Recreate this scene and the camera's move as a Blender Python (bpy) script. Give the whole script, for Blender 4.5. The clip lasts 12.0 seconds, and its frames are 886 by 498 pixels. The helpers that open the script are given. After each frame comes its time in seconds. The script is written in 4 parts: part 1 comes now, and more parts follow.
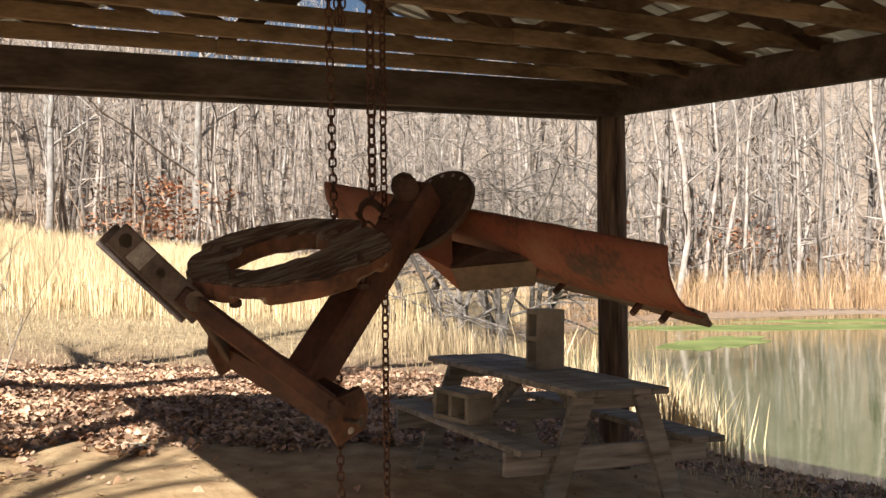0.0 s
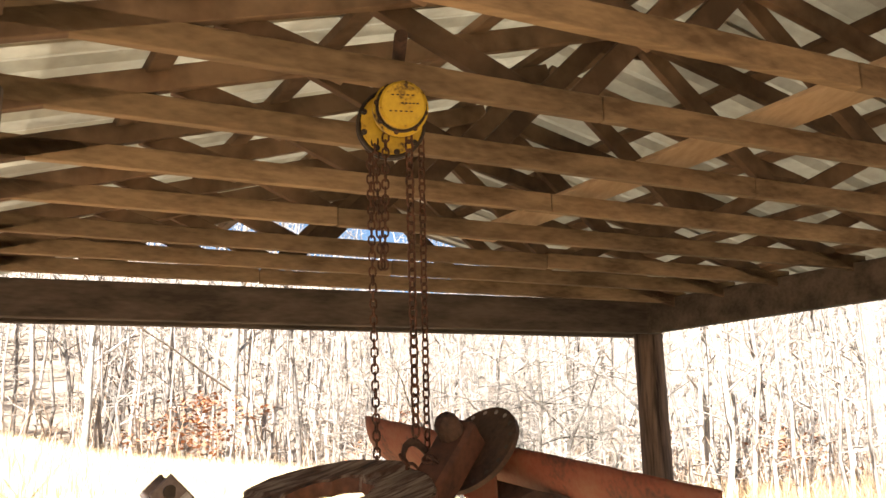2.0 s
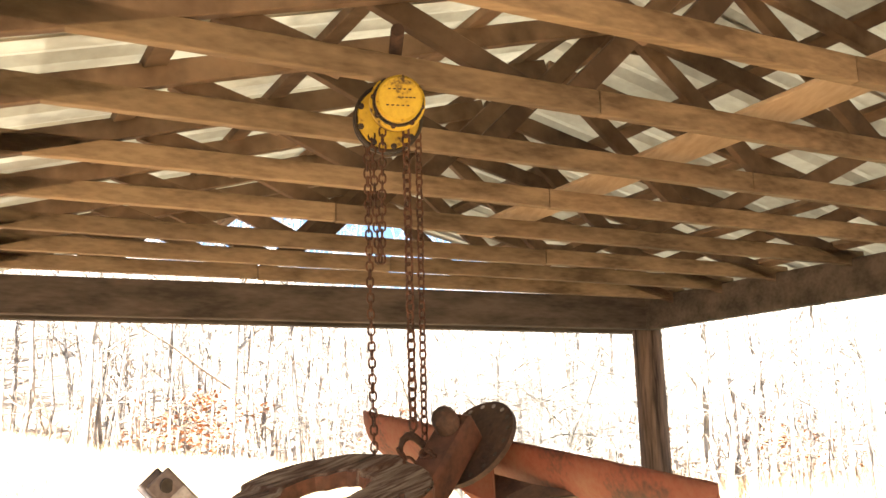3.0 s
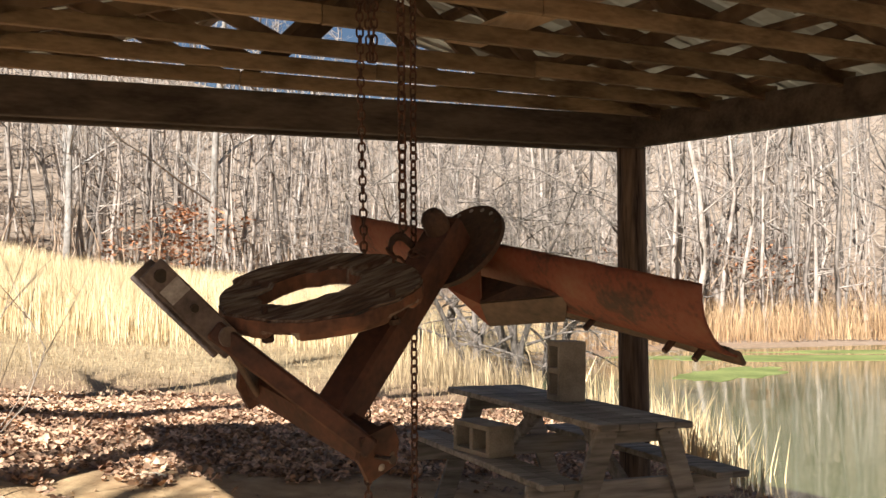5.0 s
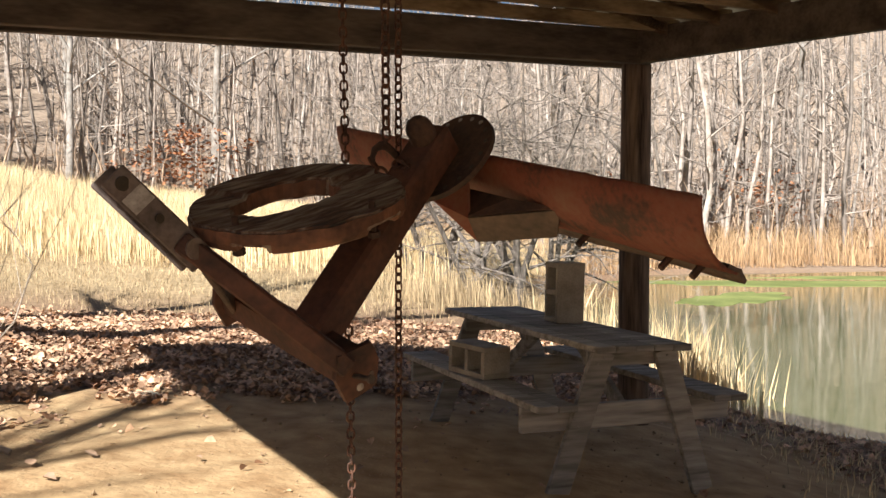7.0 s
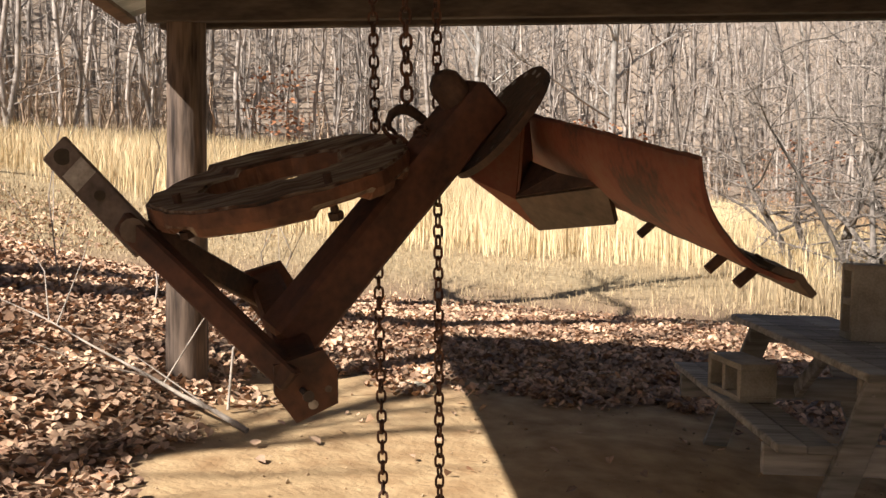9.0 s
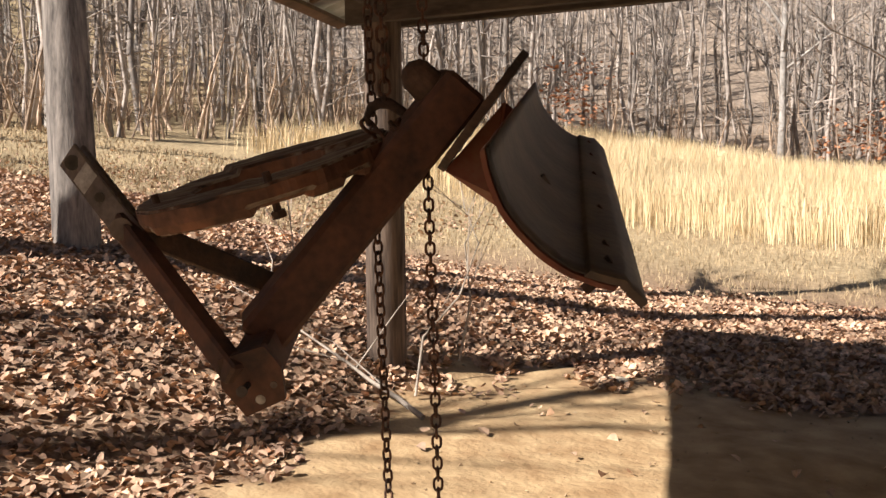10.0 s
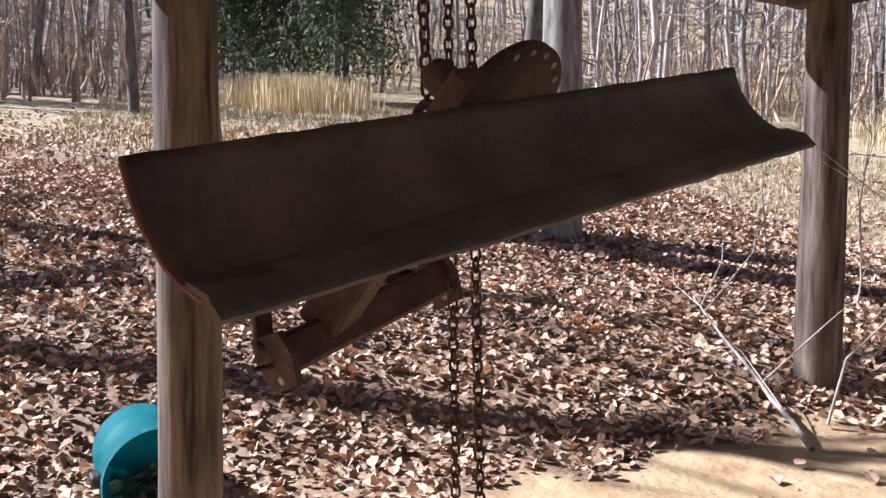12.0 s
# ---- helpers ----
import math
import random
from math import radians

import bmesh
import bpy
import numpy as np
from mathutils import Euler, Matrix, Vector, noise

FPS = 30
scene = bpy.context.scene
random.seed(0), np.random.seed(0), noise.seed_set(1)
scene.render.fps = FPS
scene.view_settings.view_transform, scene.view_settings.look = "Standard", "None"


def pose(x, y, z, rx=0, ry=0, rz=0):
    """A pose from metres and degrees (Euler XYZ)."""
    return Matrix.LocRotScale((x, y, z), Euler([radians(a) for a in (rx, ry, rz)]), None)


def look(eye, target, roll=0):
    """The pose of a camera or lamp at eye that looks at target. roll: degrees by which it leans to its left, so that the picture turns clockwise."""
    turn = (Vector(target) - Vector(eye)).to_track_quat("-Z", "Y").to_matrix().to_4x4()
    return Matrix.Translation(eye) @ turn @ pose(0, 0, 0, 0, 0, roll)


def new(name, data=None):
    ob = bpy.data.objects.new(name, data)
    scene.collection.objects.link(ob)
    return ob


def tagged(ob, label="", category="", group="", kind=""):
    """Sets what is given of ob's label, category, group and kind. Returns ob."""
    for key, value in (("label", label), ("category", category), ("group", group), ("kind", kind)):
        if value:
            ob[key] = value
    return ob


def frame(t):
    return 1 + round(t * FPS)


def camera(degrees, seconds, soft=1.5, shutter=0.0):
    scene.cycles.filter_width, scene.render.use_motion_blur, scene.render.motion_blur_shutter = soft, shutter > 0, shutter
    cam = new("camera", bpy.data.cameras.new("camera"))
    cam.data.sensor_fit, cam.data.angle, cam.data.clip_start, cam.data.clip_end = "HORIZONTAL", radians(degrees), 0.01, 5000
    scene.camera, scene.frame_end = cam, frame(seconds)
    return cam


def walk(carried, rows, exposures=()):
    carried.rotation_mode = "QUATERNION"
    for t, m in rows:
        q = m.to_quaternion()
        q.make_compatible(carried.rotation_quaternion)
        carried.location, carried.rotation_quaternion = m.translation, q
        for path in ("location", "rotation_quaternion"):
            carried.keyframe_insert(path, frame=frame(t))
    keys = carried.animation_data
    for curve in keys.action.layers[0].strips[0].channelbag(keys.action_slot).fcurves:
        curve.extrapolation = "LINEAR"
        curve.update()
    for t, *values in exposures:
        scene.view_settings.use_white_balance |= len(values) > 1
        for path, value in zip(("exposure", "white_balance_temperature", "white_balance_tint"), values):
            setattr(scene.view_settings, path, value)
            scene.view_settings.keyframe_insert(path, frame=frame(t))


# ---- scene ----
cam = camera(50.8, 12.0)
PATH = [
    (0, (2.441, -6.049, 1.298), (2.731, -4.071, 1.321), -0.5),
    (0.5, (2.447, -6.044, 1.331), (2.784, -4.079, 1.486), -0.3),
    (1, (2.432, -6.053, 1.371), (2.728, -4.099, 1.679), -0.8),
    (1.5, (2.407, -6.078, 1.385), (2.659, -4.136, 1.791), -0.8),
    (2, (2.415, -6.076, 1.387), (2.632, -4.144, 1.853), -1.3),
    (2.5, (2.397, -5.981, 1.388), (2.628, -4.062, 1.902), -1.5),
    (3, (2.423, -6.074, 1.375), (2.641, -4.14, 1.837), -1.4),
    (3.5, (2.395, -6.066, 1.334), (2.659, -4.096, 1.557), -0.8),
    (5.5, (2.391, -6.03, 1.314), (2.651, -4.048, 1.374), -0.1),
    (6, (2.403, -6.006, 1.3), (2.665, -4.023, 1.315), -0.1),
    (6.5, (2.396, -5.965, 1.298), (2.681, -3.986, 1.268), 0.6),
    (8.3, (2.997, -5.543, 1.248), (2.798, -3.559, 1.088), -0.8),
    (8.5, (3.082, -5.465, 1.245), (2.768, -3.495, 1.109), -0.3),
    (9, (3.405, -5.254, 1.254), (2.795, -3.352, 1.16), 0.4),
    (9.5, (3.721, -5.068, 1.267), (2.807, -3.293, 1.157), 0.5),
    (10, (4.045, -4.839, 1.269), (2.856, -3.236, 1.15), -0.7),
    (10.5, (4.333, -4.619, 1.264), (2.875, -3.266, 1.048), 0.6),
    (11, (4.497, -4.314, 1.288), (2.883, -3.154, 1.063), 1.4),
    (11.5, (4.673, -4.028, 1.293), (2.848, -3.233, 1.101), 2.2),
    (12, (4.732, -3.722, 1.289), (2.812, -3.176, 1.157), 0.4),
]
EXPOSURES = [  # seconds, stops, kelvin, tint
    (0, 1.12, 6050, 10), (1.0, 1.17, 6050, 10), (1.5, 1.5, 6100, 10), (1.8, 2.05, 6050, 9), (2.1, 2.65, 5900, 8), (2.5, 3.15, 5850, 6), (3.0, 3.3, 5850, 6),
    (3.3, 3.1, 5950, 8), (3.7, 2.6, 5900, 8), (4.4, 1.6, 6100, 9), (5.3, 1.17, 6050, 10), (6.7, 1.2, 6050, 10), (9.0, 1.02, 6200, 12), (10.5, 1.02, 6150, 13), (11.2, 1.15, 5350, 12), (12.0, 1.42, 5050, 14)]
walk(cam, [(t, look(eye, target, roll)) for t, eye, target, roll in PATH], EXPOSURES)

# ---- world and sun ----
SUN_EL, SUN_DIR = radians(39.5), Vector((0.48, 0.877))
world = bpy.data.worlds.new("sky_world")
scene.world = world
world.use_nodes = True
wn = world.node_tree.nodes
sky = wn.new("ShaderNodeTexSky")
sky.sky_type, sky.sun_disc = "NISHITA", False
sky.sun_elevation = SUN_EL
sky.sun_rotation = math.atan2(-SUN_DIR.x, -SUN_DIR.y)
world.node_tree.links.new(sky.outputs[0], wn["Background"].inputs[0])
wn["Background"].inputs[1].default_value = 0.028
sun = new("sun", bpy.data.lights.new("sun", "SUN"))
sun.data.energy, sun.data.angle, sun.data.color = 5.0, radians(0.5), (1.0, 0.93, 0.83)
sun_to = Vector((SUN_DIR.x * math.cos(SUN_EL), SUN_DIR.y * math.cos(SUN_EL), -math.sin(SUN_EL)))
sun.matrix_world = look((0, 0, 30), Vector((0, 0, 30)) + sun_to)


# ---- materials ----
def material(name, dark, light, scale=8.0, rough=0.85, bump=0.3, metal=0.0, stretch=(1, 1, 1), fine=60.0, island=0.0, coords="Object", spec=0.5, mix=None):
    """Two noises, one broad and one fine, blend two colours; the fine one gives relief. island: spread of brightness from piece to piece."""
    m = bpy.data.materials.new(name)
    m.use_nodes = True
    n, ln = m.node_tree.nodes, m.node_tree.links
    b = n["Principled BSDF"]
    b.inputs["Roughness"].default_value, b.inputs["Metallic"].default_value = rough, metal
    b.inputs["Specular IOR Level"].default_value = spec
    tc, mp = n.new("ShaderNodeTexCoord"), n.new("ShaderNodeMapping")
    mp.inputs["Scale"].default_value = stretch
    ln.new(tc.outputs[coords], mp.inputs[0])
    big, small = n.new("ShaderNodeTexNoise"), n.new("ShaderNodeTexNoise")
    for node, s, d in ((big, scale, 5), (small, fine, 4)):
        node.inputs["Scale"].default_value, node.inputs["Detail"].default_value = s, d
        ln.new(mp.outputs[0], node.inputs["Vector"])
    add = n.new("ShaderNodeMath")
    add.operation = "MULTIPLY_ADD"
    add.inputs[1].default_value = 0.45
    ln.new(small.outputs[0], add.inputs[0])
    ln.new(big.outputs[0], add.inputs[2])
    ramp = n.new("ShaderNodeValToRGB")
    ramp.color_ramp.elements[0].position, ramp.color_ramp.elements[1].position = 0.52, 0.92
    ramp.color_ramp.elements[0].color, ramp.color_ramp.elements[1].color = (*dark, 1), (*light, 1)
    if mix:
        e = ramp.color_ramp.elements.new(mix[0])
        e.color = (*mix[1], 1)
    ln.new(add.outputs[0], ramp.inputs[0])
    out = ramp.outputs[0]
    if island:
        geo, info = n.new("ShaderNodeNewGeometry"), n.new("ShaderNodeObjectInfo")
        both = n.new("ShaderNodeMath")
        ln.new(geo.outputs["Random Per Island"], both.inputs[0])
        ln.new(info.outputs["Random"], both.inputs[1])
        fr = n.new("ShaderNodeMath")
        fr.operation = "FRACT"
        ln.new(both.outputs[0], fr.inputs[0])
        rng = n.new("ShaderNodeMapRange")
        rng.inputs["To Min"].default_value, rng.inputs["To Max"].default_value = 1 - island, 1 + island
        ln.new(fr.outputs[0], rng.inputs[0])
        hsv = n.new("ShaderNodeHueSaturation")
        ln.new(rng.outputs[0], hsv.inputs["Value"])
        ln.new(out, hsv.inputs["Color"])
        out = hsv.outputs[0]
    ln.new(out, b.inputs["Base Color"])
    if bump:
        bp = n.new("ShaderNodeBump")
        bp.inputs["Strength"].default_value, bp.inputs["Distance"].default_value = bump, 0.01
        ln.new(add.outputs[0], bp.inputs["Height"])
        ln.new(bp.outputs[0], b.inputs["Normal"])
    return m


M_LUMBER = material("pine_lumber", (0.1, 0.065, 0.034), (0.29, 0.207, 0.118), 1.6, 0.8, 0.2, stretch=(0.6, 6, 6), fine=9, island=0.28)
M_WEB = material("web_lumber", (0.07, 0.044, 0.027), (0.23, 0.155, 0.095), 2.5, 0.85, 0.2, fine=12, island=0.3)
M_PLY = material("pale_board", (0.34, 0.24, 0.145), (0.55, 0.42, 0.28), 2.0, 0.8, 0.15, stretch=(3, 0.7, 3), fine=14, island=0.15)
M_BEAM = material("weathered_beam", (0.042, 0.032, 0.024), (0.125, 0.098, 0.075), 1.2, 0.9, 0.3, stretch=(0.5, 6, 6), fine=8)
M_POST = material("weathered_post", (0.026, 0.016, 0.011), (0.21, 0.148, 0.105), 5.0, 0.9, 0.6, stretch=(4, 4, 0.35), fine=16)
M_METALROOF = material("roof_sheet", (0.29, 0.26, 0.195), (0.44, 0.40, 0.31), 2.0, 0.45, 0.05, fine=20)
M_DARKWOOD = material("table_wood", (0.14, 0.13, 0.114), (0.40, 0.372, 0.335), 3.0, 0.88, 0.3, stretch=(6, 0.6, 6), fine=9, island=0.2)
M_CONCRETE = material("concrete_block", (0.22, 0.195, 0.16), (0.4, 0.36, 0.3), 6, 0.95, 0.6, fine=90)
M_RUST = material("rusted_steel", (0.018, 0.011, 0.008), (0.088, 0.045, 0.028), 9, 0.8, 0.5, fine=70)
M_BLADE = material("red_rust_paint", (0.04, 0.018, 0.011), (0.165, 0.072, 0.04), 5, 0.65, 0.3, fine=55, mix=(0.7, (0.15, 0.04, 0.02)))
M_BLADEBACK = material("brown_bare_steel", (0.032, 0.022, 0.016), (0.12, 0.08, 0.055), 4, 0.6, 0.35, fine=50)
M_LINK = material("grey_rusty_bar", (0.032, 0.022, 0.018), (0.145, 0.112, 0.096), 10, 0.7, 0.4, fine=60)
M_TUBE = material("dark_red_steel", (0.026, 0.012, 0.008), (0.115, 0.045, 0.026), 6, 0.75, 0.4, fine=45)
M_PATCH = material("bare_metal_and_hole_light", (0.16, 0.145, 0.13), (0.4, 0.375, 0.35), 30, 0.6, 0.2, fine=90)
M_RINGWOOD = material("weathered_ring_wood", (0.03, 0.024, 0.019), (0.26, 0.21, 0.16), 6, 0.9, 0.8, stretch=(1.2, 8, 4), fine=14, mix=(0.66, (0.085, 0.042, 0.026)))
M_RINGSIDE = material("rusty_orange_rim", (0.045, 0.02, 0.012), (0.20, 0.085, 0.045), 9, 0.8, 0.5, fine=40, mix=(0.72, (0.11, 0.05, 0.03)))
M_CHAIN = material("rusty_chain", (0.03, 0.014, 0.009), (0.13, 0.055, 0.028), 30, 0.75, 0.3, fine=120)
M_YELLOW = material("yellow_hoist_paint", (0.06, 0.032, 0.008), (0.64, 0.46, 0.025), 16, 0.5, 0.3, fine=70, mix=(0.64, (0.52, 0.35, 0.018)))
M_BLACK = material("black_grease_and_hole_shade", (0.012, 0.010, 0.008), (0.05, 0.035, 0.02), 20, 0.6, 0.3)
M_BARK = material("grey_bark", (0.062, 0.052, 0.044), (0.24, 0.205, 0.172), 3.0, 0.95, 0.7, stretch=(5, 5, 0.8), fine=14, island=0.35)
M_PALEBARK = material("pale_bark", (0.22, 0.195, 0.165), (0.5, 0.46, 0.41), 2.0, 0.9, 0.4, stretch=(2, 2, 0.8), fine=9, island=0.2)
M_TWIG = material("twig_wood", (0.205, 0.168, 0.137), (0.455, 0.39, 0.332), 2.0, 0.9, 0.0, fine=9, island=0.45)
M_BRUSH = material("brush_wood", (0.22, 0.15, 0.10), (0.50, 0.37, 0.26), 2.0, 0.9, 0.0, fine=9, island=0.45)
M_LITTER = material("dry_leaf", (0.2, 0.102, 0.058), (0.70, 0.47, 0.30), 3.0, 0.75, 0.0, fine=25, island=0.5)
M_RUSSET = material("russet_leaf", (0.22, 0.09, 0.04), (0.45, 0.20, 0.09), 2.0, 0.8, 0.0, fine=9, island=0.4)
M_GRASS = material("golden_grass", (0.5, 0.36, 0.18), (0.85, 0.69, 0.42), 0.8, 0.75, 0.0, fine=5, island=0.35)
M_SHORTGRASS = material("dull_grass", (0.27, 0.195, 0.105), (0.56, 0.43, 0.255), 0.5, 0.85, 0.0, fine=5, island=0.4)
M_CEDAR = material("evergreen", (0.03, 0.05, 0.018), (0.12, 0.16, 0.06), 2.0, 0.85, 0.0, fine=6, island=0.5)
M_TEAL = material("teal_plastic", (0.015, 0.16, 0.18), (0.03, 0.25, 0.27), 3.0, 0.45, 0.05, fine=20)
M_STICK = material("bleached_branch", (0.28, 0.225, 0.175), (0.54, 0.46, 0.37), 6.0, 0.85, 0.3, fine=40)
M_STONE = material("pale_stone", (0.45, 0.36, 0.25), (0.7, 0.6, 0.45), 8.0, 0.9, 0.5)
M_ALGAE = material("pond_algae", (0.12, 0.15, 0.035), (0.27, 0.3, 0.09), 0.8, 0.7, 0.1, fine=8)
M_NAIL = material("nail_head", (0.02, 0.015, 0.012), (0.05, 0.04, 0.03), 20, 0.6, 0.0, metal=0.6)


# ---- mesh helpers ----
def part(name, bm, mat, parent=None, label=""):
    me = bpy.data.meshes.new(name)
    bm.to_mesh(me)
    bm.free()
    me.materials.append(mat)
    ob = new(name, me)
    ob.parent = parent
    return tagged(ob, label)


def from_arrays(name, verts, faces, mat, smooth=False):
    me = bpy.data.meshes.new(name)
    me.from_pydata(verts, [], faces)
    me.materials.append(mat)
    if smooth:
        me.polygons.foreach_set("use_smooth", [True] * len(me.polygons))
    me.update()
    return me


def thing(name, label, category, group="", at=(0, 0, 0)):
    ob = new(name)
    ob.empty_display_size = 0.1
    ob.location = at
    return tagged(ob, label, category, group)


def axes(p, q, up=(0, 0, 1)):
    """A frame whose x runs from p to q and whose z leans to up."""
    x = (Vector(q) - Vector(p)).normalized()
    y = Vector(up).cross(x)
    y = y.normalized() if y.length > 1e-4 else Vector((0, 1, 0))
    z = x.cross(y)
    return Matrix((x, y, z)).transposed().to_4x4()


def add_bar(bm, p, q, w, h, up=(0, 0, 1), bevel=0.004, roll=0):
    """A bar from p to q, w wide across and h thick along up."""
    p, q = Vector(p), Vector(q)
    m = Matrix.Translation((p + q) / 2) @ axes(p, q, up) @ Matrix.Rotation(radians(roll), 4, "X")
    vs = bmesh.ops.create_cube(bm, size=1, matrix=m @ Matrix.Diagonal(((q - p).length, w, h, 1)))["verts"]
    if bevel:
        es = list({e for v in vs for e in v.link_edges})
        bmesh.ops.bevel(bm, geom=es, offset=bevel, segments=1, affect="EDGES")


def bar(name, p, q, w, h, mat, parent=None, up=(0, 0, 1), bevel=0.004, label=""):
    bm = bmesh.new()
    add_bar(bm, p, q, w, h, up, bevel)
    return part(name, bm, mat, parent, label)


def add_rod(bm, p, q, r1, r2=None, seg=12, caps=True):
    p, q = Vector(p), Vector(q)
    m = Matrix.Translation((p + q) / 2) @ axes(p, q) @ Matrix.Rotation(radians(90), 4, "Y")
    return bmesh.ops.create_cone(bm, cap_ends=caps, segments=seg, radius1=r1, radius2=r1 if r2 is None else r2, depth=(q - p).length, matrix=m)["verts"]


def rod(name, p, q, r, mat, parent=None, r2=None, seg=14, label=""):
    bm = bmesh.new()
    add_rod(bm, p, q, r, r2, seg)
    for f in bm.faces:
        f.smooth = len(f.verts) == 4
    return part(name, bm, mat, parent, label)


def smoothstep(a, b, v):
    s = np.clip((v - a) / (b - a), 0, 1)
    return s * s * (3 - 2 * s)


# ---- the lie of the land ----
POND = (23.0, 12.5)


def ground_z(x, y):
    x, y = np.asarray(x, float), np.asarray(y, float)
    z = np.interp(x, [-140, -60, -20, -7, -2, 0, 3, 5, 7, 10, 16, 200], [17, 8.4, 2.7, 0.52, 0.1, 0, -0.16, -0.38, -0.76, -0.90, -0.9, -0.85])
    z = z + 0.05 * np.sin(x * 0.7 + 1) * np.sin(y * 0.6) * smoothstep(1.5, 6, np.hypot(x - 3, y + 2))
    bank = np.interp(x, [-45, -20, -9, -5, -3, -1.2, -0.3, 0.1, 0.5], [0, 0.3, 0.85, 0.95, 0.68, 0.40, 0.22, 0.09, 0])
    z = z + bank * smoothstep(6.0, 1.2, y) * smoothstep(-16, -8, y)
    far = np.hypot(x - 3, y + 3)
    z = z + smoothstep(45, 135, far) * 27 + smoothstep(14, 40, y) * 0.9 * smoothstep(14, -4, x)
    dx, dy = x - POND[0], y - POND[1]
    r = np.hypot(dx, dy)
    edge = 14 + 3.2 * np.maximum(0, (dx * -0.83 + dy * -0.56) / np.maximum(r, 0.01)) + 0.5 * np.sin(np.arctan2(dy, dx) * 9)
    inside = smoothstep(1.6, -1.4, r - edge)
    return z * (1 - inside) - 1.9 * inside


def ground_at(x, y):
    return float(ground_z(x, y))


def dirt_mask(x, y):
    """1 where the trodden bare earth lies, 0 in the litter."""
    wob = 0.16 * np.sin(x * 5.1 + y * 2.3) + 0.12 * np.sin(y * 6.7 - x * 3.1) + 0.10 * np.sin(x * 11 + y * 9)
    left = smoothstep(-0.15, 0.35, x - (0.42 - 0.16 * (y + 0.7)) + wob)
    far = smoothstep(0.4, -0.3, y - (0.9 + 0.12 * x) + wob)
    right = smoothstep(0.5, -0.3, x - 6.3 + 0.4 * y * 0 + wob)
    return left * far * right


def build_ground():
    near = np.concatenate([np.linspace(-4, 8, 97)])
    out_l, out_r = -4 - np.geomspace(0.3, 160, 34), 8 + np.geomspace(0.3, 160, 34)
    xs = np.concatenate([out_l[::-1], near, out_r])
    near_y = np.linspace(-8, 8, 129)
    ys = np.concatenate([(-8 - np.geomspace(0.3, 150, 30))[::-1], near_y, 8 + np.geomspace(0.3, 160, 34)])
    gx, gy = np.meshgrid(xs, ys)
    gz = ground_z(gx, gy)
    rough = np.array([noise.fractal((a * 2.2, b * 2.2, 0), 1, 2, 4) for a, b in zip(gx.ravel(), gy.ravel())]).reshape(gx.shape)
    gz = gz + 0.024 * rough
    nx, ny = len(xs), len(ys)
    verts = np.stack([gx.ravel(), gy.ravel(), gz.ravel()], 1)
    faces = [(j * nx + i, j * nx + i + 1, (j + 1) * nx + i + 1, (j + 1) * nx + i) for j in range(ny - 1) for i in range(nx - 1)]
    me = from_arrays("ground", verts.tolist(), faces, ground_material(), True)
    d = dirt_mask(gx, gy).ravel()
    far_grass = (smoothstep(5.5, 11, gy - 0.15 * gx) * smoothstep(11, 6, gx) * smoothstep(44, 34, gy))
    far_grass = np.maximum(far_grass, smoothstep(-8, -14, gx) * smoothstep(-42, -32, gx) * smoothstep(18, 8, gy)).ravel()
    att = me.color_attributes.new("cover", "FLOAT_COLOR", "POINT")
    col = np.zeros((len(verts), 4), np.float32)
    col[:, 0], col[:, 1], col[:, 3] = d, far_grass, 1
    col[:, 2] = smoothstep(30, 44, np.hypot(gx - 3, gy + 4)).ravel() * (1 - col[:, 1])
    att.data.foreach_set("color", col.ravel())
    ob = new("ground", me)
    return tagged(ob, "bare ochre earth, brown leaf litter and dry grass", "ground", kind="structure")


